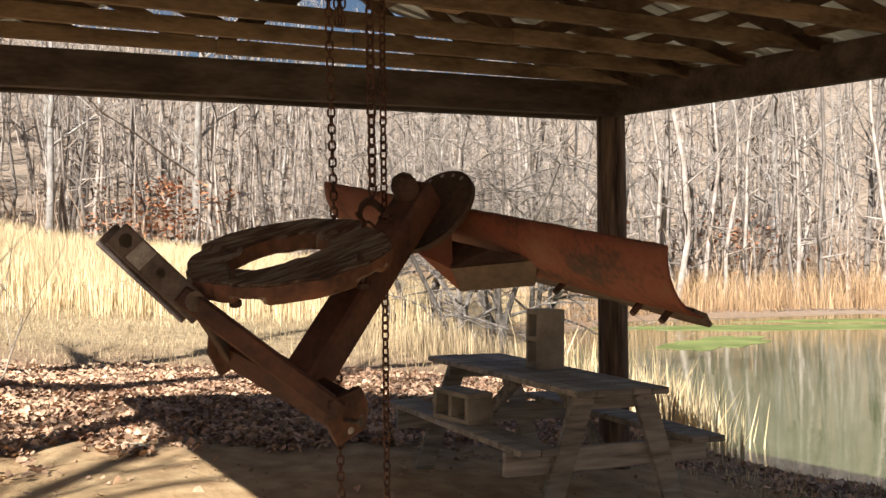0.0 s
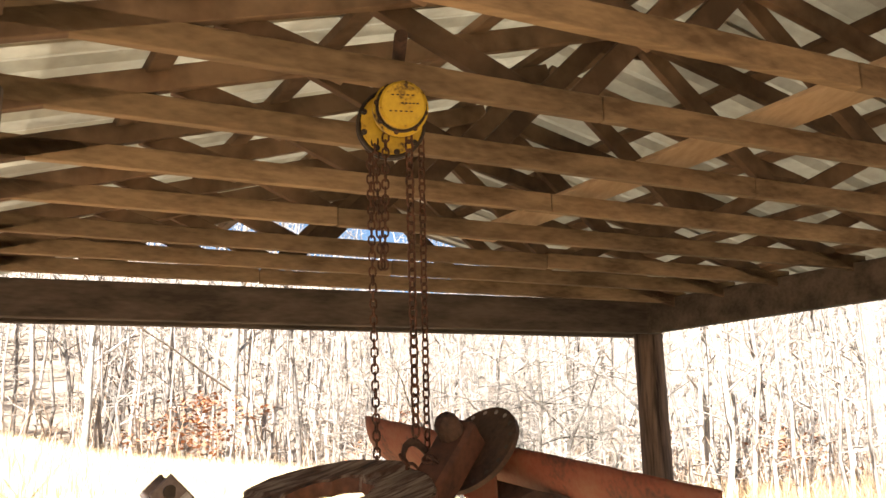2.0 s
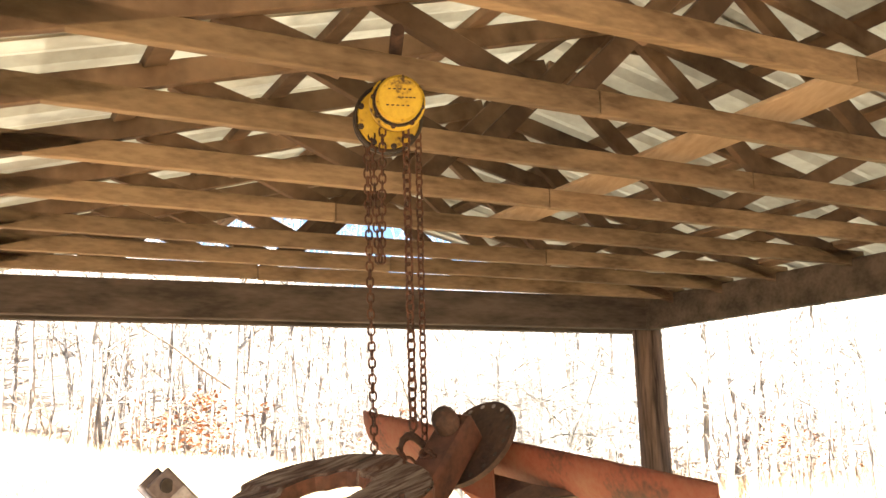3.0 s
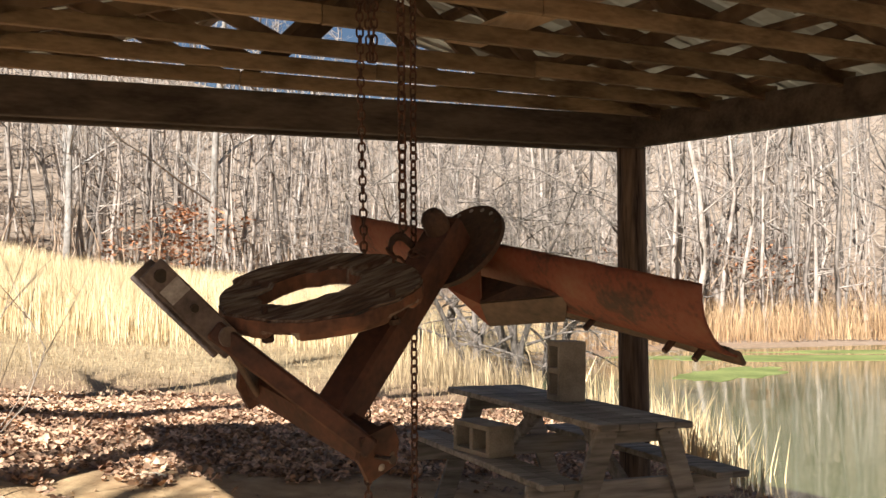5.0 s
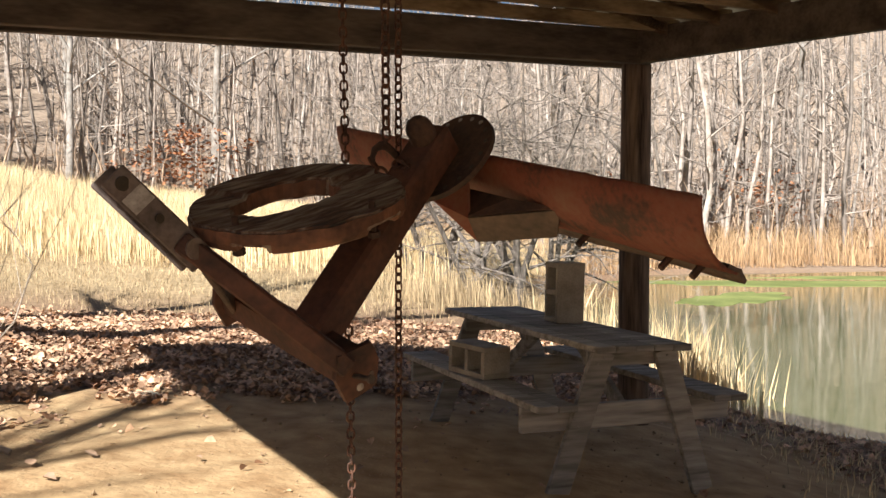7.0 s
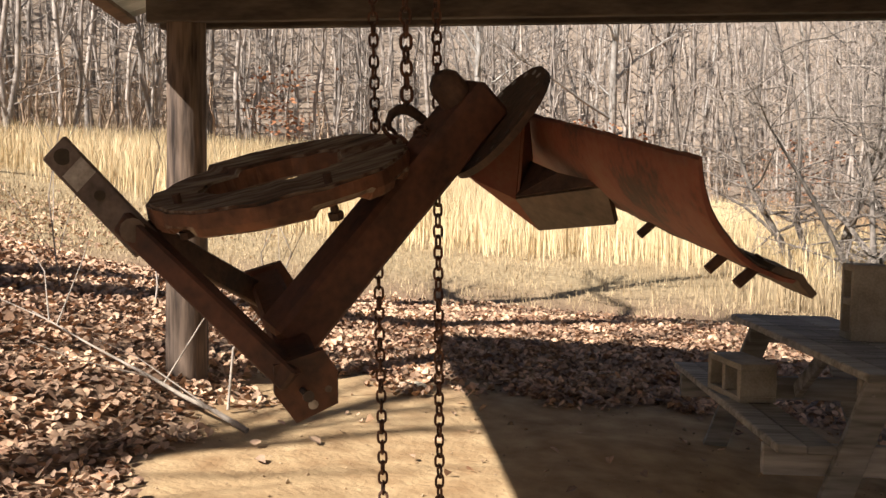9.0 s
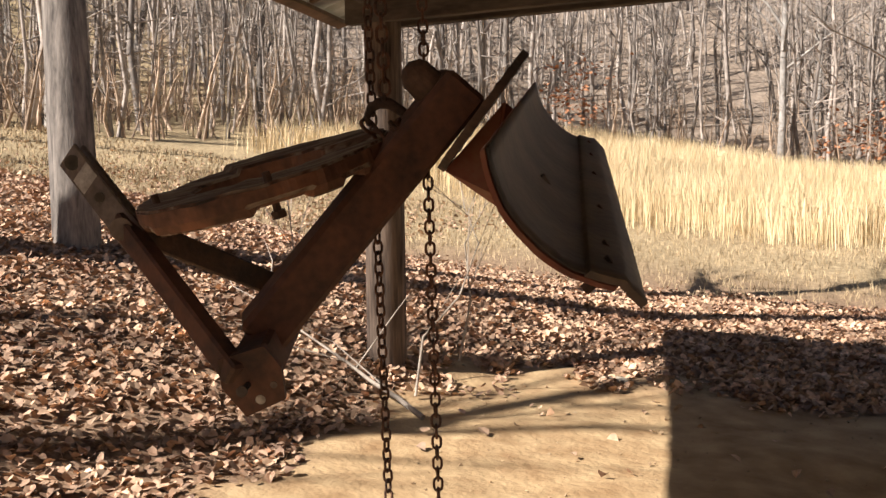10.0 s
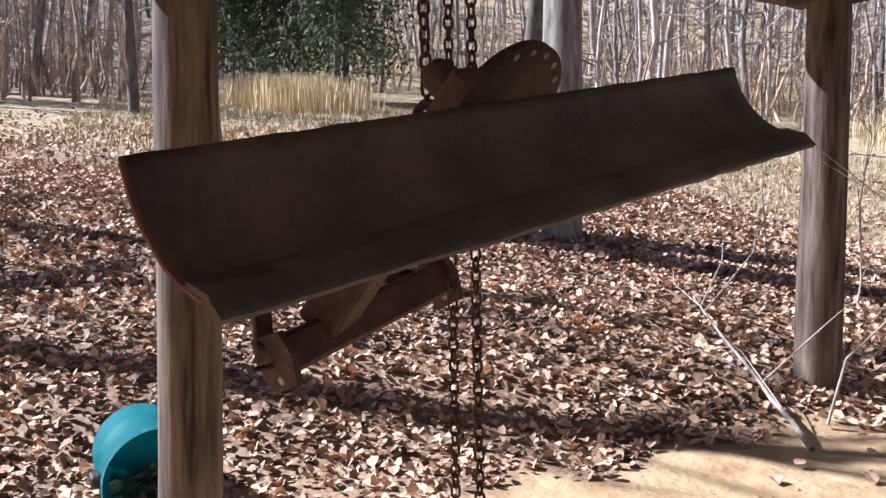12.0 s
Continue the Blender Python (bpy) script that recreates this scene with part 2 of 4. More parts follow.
def ground_material():
    """Trodden ochre earth, brown leaf mould and dry grass, mixed by which cover grows where."""
    m = bpy.data.materials.new("earth_and_mould")
    m.use_nodes = True
    n, ln = m.node_tree.nodes, m.node_tree.links
    b = n["Principled BSDF"]
    b.inputs["Roughness"].default_value = 0.95
    b.inputs["Specular IOR Level"].default_value = 0.2
    tc = n.new("ShaderNodeTexCoord")

    def ramp_noise(scale, stops, detail=6):
        t = n.new("ShaderNodeTexNoise")
        t.inputs["Scale"].default_value, t.inputs["Detail"].default_value = scale, detail
        ln.new(tc.outputs["Object"], t.inputs["Vector"])
        r = n.new("ShaderNodeValToRGB")
        r.color_ramp.elements[0].position, r.color_ramp.elements[1].position = 0.3, 0.72
        r.color_ramp.elements[0].color, r.color_ramp.elements[1].color = (*stops[0], 1), (*stops[1], 1)
        ln.new(t.outputs[0], r.inputs[0])
        return t, r

    t1, dirt = ramp_noise(5, ((0.31, 0.19, 0.092), (0.54, 0.38, 0.205)))
    t2, mould = ramp_noise(26, ((0.13, 0.08, 0.05), (0.40, 0.265, 0.165)))
    t3, grass = ramp_noise(7, ((0.25, 0.185, 0.10), (0.52, 0.40, 0.235)))
    att = n.new("ShaderNodeVertexColor")
    att.layer_name = "cover"
    sep = n.new("ShaderNodeSeparateColor")
    ln.new(att.outputs[0], sep.inputs[0])
    mix1, mix2 = n.new("ShaderNodeMixRGB"), n.new("ShaderNodeMixRGB")
    ln.new(sep.outputs[1], mix1.inputs[0])
    ln.new(mould.outputs[0], mix1.inputs[1])
    ln.new(grass.outputs[0], mix1.inputs[2])
    ln.new(sep.outputs[0], mix2.inputs[0])
    ln.new(mix1.outputs[0], mix2.inputs[1])
    ln.new(dirt.outputs[0], mix2.inputs[2])
    t4, floor = ramp_noise(3, ((0.21, 0.158, 0.115), (0.41, 0.325, 0.245)))
    mix3 = n.new("ShaderNodeMixRGB")
    ln.new(sep.outputs[2], mix3.inputs[0])
    ln.new(mix2.outputs[0], mix3.inputs[1])
    ln.new(floor.outputs[0], mix3.inputs[2])
    ln.new(mix3.outputs[0], b.inputs["Base Color"])
    tf = n.new("ShaderNodeTexNoise")
    tf.inputs["Scale"].default_value, tf.inputs["Detail"].default_value = 22, 9
    ln.new(tc.outputs["Object"], tf.inputs["Vector"])
    bp = n.new("ShaderNodeBump")
    bp.inputs["Strength"].default_value, bp.inputs["Distance"].default_value = 0.45, 0.03
    ln.new(tf.outputs[0], bp.inputs["Height"])
    ln.new(bp.outputs[0], b.inputs["Normal"])
    return m


build_ground()


def build_pond():
    m = bpy.data.materials.new("pond_water")
    m.use_nodes = True
    n, ln = m.node_tree.nodes, m.node_tree.links
    b = n["Principled BSDF"]
    b.inputs["Base Color"].default_value = (0.10, 0.115, 0.05, 1)
    b.inputs["Roughness"].default_value = 0.06
    t = n.new("ShaderNodeTexNoise")
    t.inputs["Scale"].default_value = 1.4
    bp = n.new("ShaderNodeBump")
    bp.inputs["Strength"].default_value, bp.inputs["Distance"].default_value = 0.08, 0.05
    tc = n.new("ShaderNodeTexCoord")
    ln.new(tc.outputs["Object"], t.inputs["Vector"])
    ln.new(t.outputs[0], bp.inputs["Height"])
    ln.new(bp.outputs[0], b.inputs["Normal"])
    bm = bmesh.new()
    bmesh.ops.create_circle(bm, cap_ends=True, segments=64, radius=20, matrix=Matrix.Translation((POND[0], POND[1], -1.0)))
    tagged(part("water", bm, m), "murky green-brown still pond water", "pond", kind="structure")
    # floating algae: ragged rafts along the far bank and a thinner one by the near bank
    rnd = random.Random(5)
    for k, (cx, cy, lx, ly, turn) in enumerate(((17.5, 22.5, 6.0, 1.2, -0.15), (24.0, 24.5, 6.0, 0.9, -0.1), (13.4, 17.8, 2.4, 1.0, 0.7), (19.0, 12.0, 4.5, 0.35, 0.25), (15.0, 9.0, 2.6, 0.25, 0.3))):
        bm = bmesh.new()
        ring = []
        for i in range(48):
            a = i / 48 * math.tau
            rr = 1 + 0.35 * noise.noise((math.cos(a) * 2.5, math.sin(a) * 2.5, k * 7)) + rnd.uniform(-0.07, 0.07)
            p = Vector((math.cos(a) * lx * rr, math.sin(a) * ly * rr, 0))
            p.rotate(Euler((0, 0, turn)))
            ring.append(bm.verts.new((cx + p.x, cy + p.y, -0.992)))
        top = bm.faces.new(ring)
        bmesh.ops.extrude_face_region(bm, geom=[top])
        for v in ring:
            v.co.z -= 0.01
        tagged(part("algae_raft", bm, M_ALGAE), "bright green algae floating on the pond", "algae", "algae rafts")


build_pond()

# ---- pavilion ----
# trusses run across from the left beam to the right one; the side beams run towards the near end, askew.
SKEW_L, SKEW_R = 0.40, 0.50
POST_L, POST_R, POST_N = (0.0, 0.0), (4.87, 1.16), (1.425, -3.69)
ROW_Y = [-0.456, -0.93, -1.395, -1.97] + [-2.53 - 0.547 * k for k in range(16)]


def cross(y):
    """The trusses stand a little out of square, more so towards the near end."""
    return 0.235 + 0.02 * min(-y, 5.0) if y < 0 else 0.235 - 0.19 * y


def side_x(y):
    """Where the row that starts at y on the left beam meets the two side beams."""
    lx = -SKEW_L * y
    k = SKEW_R * cross(y)
    return lx, (5.29 - SKEW_R * y + k * lx) / (1 + k)


def row_y(x, y):
    return y + cross(y) * (x - side_x(y)[0])


def chord_z(x, y):
    """Underside of the bottom chords, which rest on the side beams."""
    lx, rx = side_x(y)
    return 2.612 + 0.02 * y * (x - lx) / (rx - lx)


def roof_z(x, y):
    lx, rx = side_x(y)
    mid = (lx + rx) / 2
    return 3.40 - 0.29 * abs(x - mid)


def build_post(at, top, radius, label, lean=(0, 0)):
    """A round pole: uneven, tapered, with drying cracks in its surface."""
    gz = ground_at(*at) - 0.3
    bm = bmesh.new()
    seg, rows = 28, 22
    grid = []
    for j in range(rows + 1):
        f = j / rows
        z = gz + (top - gz) * f
        ring = []
        for i in range(seg):
            a = i / seg * math.tau
            r = radius * (1.06 - 0.10 * f) * (1 + 0.05 * noise.noise((math.cos(a) * 1.5, math.sin(a) * 1.5, z * 0.8 + at[0])))
            crack = max(0, noise.noise((math.cos(a) * 5, math.sin(a) * 5, z * 0.35 + at[1])) - 0.25)
            r -= 0.03 * crack
            ring.append(bm.verts.new((at[0] + lean[0] * f + r * math.cos(a), at[1] + lean[1] * f + r * math.sin(a), z)))
        grid.append(ring)
    for j in range(rows):
        for i in range(seg):
            f = bm.faces.new((grid[j][i], grid[j][(i + 1) % seg], grid[j + 1][(i + 1) % seg], grid[j + 1][i]))
            f.smooth = True
    bm.faces.new(grid[-1])
    return tagged(part("post", bm, M_POST), label, "post", "pavilion posts")


build_post((POST_L[0] - 0.02, POST_L[1] - 0.01), 2.50, 0.130, "round weathered wooden post, sunlit on one side")
build_post(POST_R, 2.43, 0.118, "round dark wooden post beside the pond")
build_post(POST_N, 2.40, 0.107, "round weathered wooden post with drying cracks")
build_post((4.87 + 0.5 * 5.2, -4.1), 2.3, 0.10, "round dark wooden post")
build_post((3.0, -7.6), 2.4, 0.10, "round weathered wooden post")
build_post((9.1, -7.4), 2.2, 0.10, "round dark wooden post")
# unseen posts that carry the added near end of the roof
build_post((4.5, -11.2), 2.4, 0.10, "round weathered wooden post")
build_post((10.9, -11.2), 2.1, 0.10, "round dark wooden post")


def beam(name, p, q, label, h=0.235, w=0.075):
    bm = bmesh.new()
    up = Vector((0, 0, h / 2))
    add_bar(bm, Vector(p) + up, Vector(q) + up, w, h, (0, 0, 1), 0.006)
    return tagged(part(name, bm, M_BEAM), label, "beam", kind="structure")


beam("beam_far", (-0.20, -0.155, 2.392), (4.92, 1.02, 2.415), "long grey weathered timber header beam", 0.25)
beam("beam_far_outer", (-0.26, 0.075, 2.395), (4.86, 1.27, 2.42), "grey weathered timber header beam on the outer side")
beam("beam_right", (4.83, 0.98, 2.41), (4.83 + SKEW_R * 12.4, -11.4, 2.05), "brown weathered timber side beam", 0.25)
beam("beam_left", (0.05, -0.26, 2.49), (SKEW_L * 11.4, -11.4, 2.40), "brown weathered timber side beam")


def build_truss(y, k):
    rnd = random.Random(40 + k)
    lx, rx = side_x(y)
    t = thing("roof_truss", "nailed pine roof truss with spliced bottom chord", "truss", "roof trusses", (lx, y, 2.56))
    inv = Matrix.Translation((-lx, -y, -2.56))
    h, w = 0.092, 0.040

    def piece(name, p, q, mat, dy=0.0, hh=h):
        bm = bmesh.new()
        add_bar(bm, (p[0], row_y(p[0], y) + dy, p[1]), (q[0], row_y(q[0], y) + dy, q[1]), w, hh, (0, 0, 1), 0.003)
        bm.transform(inv)
        return part(name, bm, mat, t)

    cut = lx + (rx - lx) * (0.50 + 0.14 * (k % 3 - 1) + rnd.uniform(-0.03, 0.03))
    end_l, end_r = lx - 0.35, rx + 0.35

    def bz(x):
        return chord_z(x, y) + h / 2

    def tz(x):
        return roof_z(x, y) - 0.045 - h / 2

    drop = rnd.uniform(-0.008, 0.008)
    piece("bottom_chord", (end_l + 0.25, bz(end_l + 0.25)), (cut, bz(cut) + drop), M_LUMBER)
    piece("bottom_chord", (cut + 0.004, bz(cut)), (end_r - 0.25, bz(end_r - 0.25)), M_LUMBER)
    mid = (lx + rx) / 2
    piece("top_chord", (end_l, tz(end_l)), (mid - 0.003, tz(mid)), M_WEB)
    piece("top_chord", (mid + 0.003, tz(mid)), (end_r, tz(end_r)), M_WEB)
    span = rx - lx
    for a, b in ((0.34, 0.22), (0.36, 0.485), (0.66, 0.515), (0.68, 0.79), (0.20, 0.12), (0.82, 0.89)):
        xa, xb = lx + span * a, lx + span * b
        piece("web", (xa, bz(xa)), (xb, tz(xb)), M_WEB, 0.042, 0.085)
    for xa in (lx + span * 0.67, mid):
        z = tz(mid) - 0.05 if xa == mid else bz(xa) + 0.04
        bm = bmesh.new()
        add_bar(bm, (xa - 0.11, row_y(xa - 0.11, y) + 0.069, z), (xa + 0.11, row_y(xa + 0.11, y) + 0.069, z), 0.012, 0.12, (0, 0, 1), 0.002)
        bm.transform(inv)
        part("gusset", bm, M_WEB, t)


for k, y in enumerate(ROW_Y):
    build_truss(y, k)

# Y_NEAR: roof lengthened unseen behind the camera, to keep skylight off the floor
Y_FAR, Y_NEAR = 0.42, -11.6


def roof_point(f, side, y, lift=0.0):
    """f runs from 0 at the ridge to 1 at the eave."""
    lx, rx = side_x(y)
    mid = (lx + rx) / 2
    x = mid + (rx + 0.42 - mid) * f if side > 0 else mid + (lx - 0.57 - mid) * f
    return Vector((x, row_y(x, y), roof_z(x, y) + lift))


for side in (-1, 1):
    for f in (0.04, 0.24, 0.44, 0.64, 0.82, 0.985):
        p, q = roof_point(f, side, Y_FAR, -0.0225), roof_point(f, side, Y_NEAR, -0.0225)
        bm = bmesh.new()
        add_bar(bm, p, q, 0.085, 0.036, (side * 0.3, 0, 1), 0.003)
        tagged(part("purlin", bm, M_WEB), "brown pine roof purlin", "purlin", "purlins", kind="structure")

roof = tagged(new("roof"), "low gable roof of pale ribbed metal sheets, near end added unseen", "roof", kind="structure")


def build_sheet(side, y0, y1, k):
    """One ribbed metal sheet from ridge to eave."""
    bm = bmesh.new()
    cols = []
    n = 16
    for i in range(n + 1):
        y = y0 + (y1 - y0) * i / n
        rib = 0.018 if i % 4 == 1 else 0.0
        cols.append([bm.verts.new(roof_point(f, side, y, rib + 0.003 * (k % 2))) for f in (0, 0.25, 0.5, 0.75, 1.0)])
    for a, b in zip(cols, cols[1:]):
        for j in range(4):
            bm.faces.new((a[j], b[j], b[j + 1], a[j + 1]))
    bmesh.ops.solidify(bm, geom=bm.faces[:], thickness=0.0015)
    part("roof_sheet", bm, M_METALROOF, roof)


for side in (-1, 1):
    for k in range(13):
        y0 = Y_FAR + (Y_NEAR - Y_FAR) * k / 13
        build_sheet(side, y0, Y_FAR + (Y_NEAR - Y_FAR) * (k + 1) / 13 - 0.02, k)

# pale boards laid loose across the bottom chords
def loose_board(p, q, w):
    bm = bmesh.new()
    add_bar(bm, p, q, w, 0.02, (0, 0, 1), 0.003)
    tagged(part("loose_board", bm, M_PLY), "pale plywood board lying across the truss chords", "board", "loose boards")


loose_board((3.2, -0.80, 2.722), (4.7, -4.14, 2.690), 0.25)


# ---- picnic table ----
def build_picnic_table():
    """Local frame: x along the top, y across, z up from the ground."""
    t = thing("picnic_table", "grey weathered wooden picnic table with attached benches", "picnic table")
    L, TOP, SEAT = 2.12, 0.745, 0.45
    rnd = random.Random(12)

    def board(name, x0, x1, y0, y1, z, h=0.038):
        bm = bmesh.new()
        add_bar(bm, (x0, (y0 + y1) / 2, z - h / 2), (x1, (y0 + y1) / 2, z - h / 2 + rnd.uniform(-0.003, 0.003)), y1 - y0, h, (0, 0, 1), 0.006)
        return part(name, bm, M_DARKWOOD, t)

    for i in range(5):
        y0 = -0.312 + i * 0.125
        board("top_board", -L / 2 + rnd.uniform(0, 0.012), L / 2 - rnd.uniform(0, 0.012), y0, y0 + 0.121, TOP + 0.002 * (i % 2))
    for s in (-1, 1):
        for i in range(2):
            y0 = s * 0.565 - 0.126 + i * 0.128
            board("bench_board", -0.92 - 0.006 * i, 1.10 - 0.01 * i, y0, y0 + 0.123, SEAT)
    for x, sx in ((-0.72, -1), (0.90, 1)):
        bar("seat_support", (x, -0.69, SEAT - 0.038 - 0.07), (x, 0.69, SEAT - 0.038 - 0.07), 0.038, 0.138, M_DARKWOOD, t)
        bar("top_support", (x, -0.29, TOP - 0.04 - 0.045), (x, 0.29, TOP - 0.04 - 0.045), 0.038, 0.088, M_DARKWOOD, t)
        for sy in (-1, 1):
            leg = bar("leg", (x + sx * 0.039, sy * 0.50, -0.14), (x + sx * 0.039, sy * 0.20, TOP - 0.04), 0.038, 0.135, M_DARKWOOD, t, up=(0, 1, 0.5))
            for dy, z in ((0.36, 0.30), (0.39, 0.34), (0.25, 0.64), (0.21, 0.67)):
                bm = bmesh.new()
                add_rod(bm, (x + sx * 0.057, sy * dy, z), (x + sx * 0.064, sy * dy, z), 0.007, seg=8)
                part("bolt", bm, M_PATCH, leg)
        bar("brace", (x - sx * 0.03, 0, SEAT - 0.12), (x - sx * 0.56, 0, TOP - 0.06), 0.038, 0.088, M_DARKWOOD, t)
    return t


TABLE = Matrix.Translation((3.92, 0.04, -0.182)) @ Matrix.Rotation(radians(1.0), 4, "Y") @ Matrix.Rotation(radians(-74.3), 4, "Z")
build_picnic_table().matrix_basis = TABLE


def build_block(upright):
    """Hollow two-core concrete block, 0.40 x 0.20 x 0.20, open along z."""
    bm = bmesh.new()

    def solid(x0, x1, y0, y1):
        add_bar(bm, (x0, (y0 + y1) / 2, 0), (x1, (y0 + y1) / 2, 0), y1 - y0, 0.194, (0, 0, 1), 0.004)

    solid(-0.198, 0.198, -0.097, -0.065)
    solid(-0.198, 0.198, 0.065, 0.097)
    for x0, x1 in ((-0.198, -0.162), (-0.018, 0.018), (0.162, 0.198)):
        solid(x0, x1, -0.066, 0.066)
    if upright:
        bm.transform(Matrix.Translation((0, 0, 0.198)) @ Matrix.Rotation(radians(90), 4, "Y"))
    else:
        bm.transform(Matrix.Translation((0, 0, 0.097)) @ Matrix.Rotation(radians(90), 4, "X"))
    return part("concrete_block", bm, M_CONCRETE)


b1 = tagged(build_block(True), "grey two-core concrete block standing upright on the table", "concrete block", "concrete blocks")
b1.matrix_basis = TABLE @ pose(-0.012, 0.10, 0.748, 0, 0, 85)
b2 = tagged(build_block(False), "tan two-core concrete block lying on the bench", "concrete block", "concrete blocks")
b2.matrix_basis = TABLE @ pose(0.09, -0.56, 0.452, 0, 0, 9)


# ---- hanging grader blade ----
def bolt(at, axis, r, length, mat, parent, name="bolt"):
    at, axis = Vector(at), Vector(axis).normalized()
    bm = bmesh.new()
    add_rod(bm, at - axis * length / 2, at + axis * length / 2, r, seg=6)
    add_rod(bm, at - axis * length / 2, at - axis * (length / 2 - 0.006), r * 1.7, seg=12)
    return part(name, bm, mat, parent)


def build_grader():
    g = thing("grader_blade", "rusty red tractor grader blade hanging from chain hoist", "grader blade")
    # curved moldboard
    tr, tip = Vector((3.345, -3.801, 1.329)), Vector((3.511, -3.673, 1.108))
    tl, bl = Vector((2.518, -2.285, 1.616)), Vector((2.682, -2.158, 1.396))
    nrm = (tl - tr).cross(tip - tr).normalized()

    def on_blade(u, s, off=0.0):
        """u along the blade from the near end, s from the top edge to the cutting edge."""
        top, low = tr.lerp(tl, u), tip.lerp(bl, u)
        return top.lerp(low, s) + nrm * (0.044 * (1 - abs(2 * min(s / 0.86, 1) - 1) ** 2.2) + off)

    def shell(u0, u1, s0, s1, thick, off, nu, ns):
        bm = bmesh.new()
        sides = []
        for o in (off, off + thick):
            sides.append([[bm.verts.new(on_blade(u0 + (u1 - u0) * i / nu, s0 + (s1 - s0) * j / ns, o)
                                        + Vector((0, 0, 0.004 * noise.noise((i * 0.6, j * 0.9, 3))))) for j in range(ns + 1)] for i in range(nu + 1)])
        for n, gr in enumerate(sides):
            for i in range(nu):
                for j in range(ns):
                    q = (gr[i][j], gr[i + 1][j], gr[i + 1][j + 1], gr[i][j + 1])
                    bm.faces.new(q if n else q[::-1]).smooth = True
        a, b = sides
        for i in range(nu):
            bm.faces.new((a[i][0], a[i + 1][0], b[i + 1][0], b[i][0]))
            bm.faces.new((a[i][ns], b[i][ns], b[i + 1][ns], a[i + 1][ns]))
        for j in range(ns):
            bm.faces.new((a[0][j], b[0][j], b[0][j + 1], a[0][j + 1]))
            bm.faces.new((a[nu][j], a[nu][j + 1], b[nu][j + 1], b[nu][j]))
        bmesh.ops.recalc_face_normals(bm, faces=bm.faces)
        return bm

    mold = part("moldboard", shell(0, 1, 0, 0.86, 0.008, 0, 40, 14), M_BLADE, g, "curved rust-red steel moldboard")
    part("wear_face", shell(0.004, 0.996, 0.01, 0.85, 0.003, -0.005, 40, 14), M_BLADEBACK, g, "dark brown rusted inner face")
    edge = part("cutting_edge", shell(0.0, 1, 0.72, 1.0, 0.012, -0.014, 40, 6), M_BLADEBACK, g, "worn brown steel cutting edge")
    for u in (0.06, 0.12, 0.30, 0.55, 0.75, 0.92):
        bolt(on_blade(u, 0.84, 0.02), nrm, 0.010, 0.06, M_RUST, edge)
    # boxed bracket between tube and moldboard
    c = Vector((2.842, -3.057, 1.455))

    def plate(name, pts, thick, mat, label=""):
        pts = [Vector(p) for p in pts]
        nn = (pts[1] - pts[0]).cross(pts[2] - pts[0]).normalized() * thick / 2
        bm = bmesh.new()
        a, b = [bm.verts.new(p + nn) for p in pts], [bm.verts.new(p - nn) for p in pts]
        bm.faces.new(a)
        bm.faces.new(b[::-1])
        for i in range(len(pts)):
            k = (i + 1) % len(pts)
            bm.faces.new((a[i], b[i], b[k], a[k]))
        bmesh.ops.recalc_face_normals(bm, faces=bm.faces)
        return part(name, bm, mat, g, label)

    A, B = Vector((2.898, -3.107, 1.274)), Vector((2.94, -3.035, 1.199))
    C, D = Vector((3.167, -3.21, 1.24)) + nrm * 0.03, Vector((3.149, -3.287, 1.312)) + nrm * 0.02
    plate("bracket_plate", (A, B, C, D), 0.014, M_BLADEBACK, "tan-brown steel bracket plate")
    plate("bracket_gusset", ((2.79, -3.13, 1.325), B, A, (2.90, -3.06, 1.47)), 0.014, M_BLADE)
    plate("bracket_web", (A, D, on_blade(0.40, 0.30, 0.035), on_blade(0.54, 0.30, 0.035)), 0.012, M_RUST)
    # main tube
    low, top = Vector((2.425, -3.375, 0.945)), Vector((2.815, -3.09, 1.52))
    tube = bar("boom_tube", low, top, 0.112, 0.112, M_TUBE, g, up=(-0.4, -0.6, 0.6), bevel=0.012, label="square rust-red steel boom tube")
    cross_a, cross_b = Vector((2.19, -3.01, 1.03)), Vector((2.545, -3.505, 0.885))
    bar("cross_bar", cross_a, cross_b, 0.085, 0.095, M_TUBE, g, up=(-0.5, 0.3, 0.8), bevel=0.01, label="rusty steel hitch cross bar")
    along = (cross_b - cross_a).normalized()
    up = (Vector((-0.5, 0.3, 0.8)) - along * along.dot(Vector((-0.5, 0.3, 0.8)))).normalized()
    over = along.cross(up)
    for at, a, b in ((cross_a, -0.075, 0.075), (cross_b, -0.07, 0.085)):
        pts = [at + over * x + up * y for x, y in ((-0.055, 0.058), (0.05, 0.062), (0.068, 0.0), (0.045, a - 0.01), (-0.05, a), (-0.07, 0.0))]
        lug = plate("hitch_plate", pts, 0.018, M_TUBE, "rusty end plate with pin holes")
        # solid discs for holes; the pale one paints light showing through
        for x, y, r in ((0.0, -0.052, 0.011), (-0.04, -0.03, 0.008)):
            q = at + over * x + up * y
            bm = bmesh.new()
            add_rod(bm, q - along * 0.0105, q + along * 0.0105, r, seg=10)
            part("pin_hole", bm, M_PATCH if x == 0 else M_LINK, lug)
    plate("bracket_side", ((2.90, -3.06, 1.47), A, on_blade(0.54, 0.30, 0.03), on_blade(0.52, 0.03, 0.02)), 0.012, M_BLADE)
    # turntable with index holes
    nd = Vector((0.64, 0.48, -0.6)).normalized()
    bm = bmesh.new()
    e1 = Vector((-0.6, 0.8, 0)).normalized()
    e2 = nd.cross(e1)
    N = 48
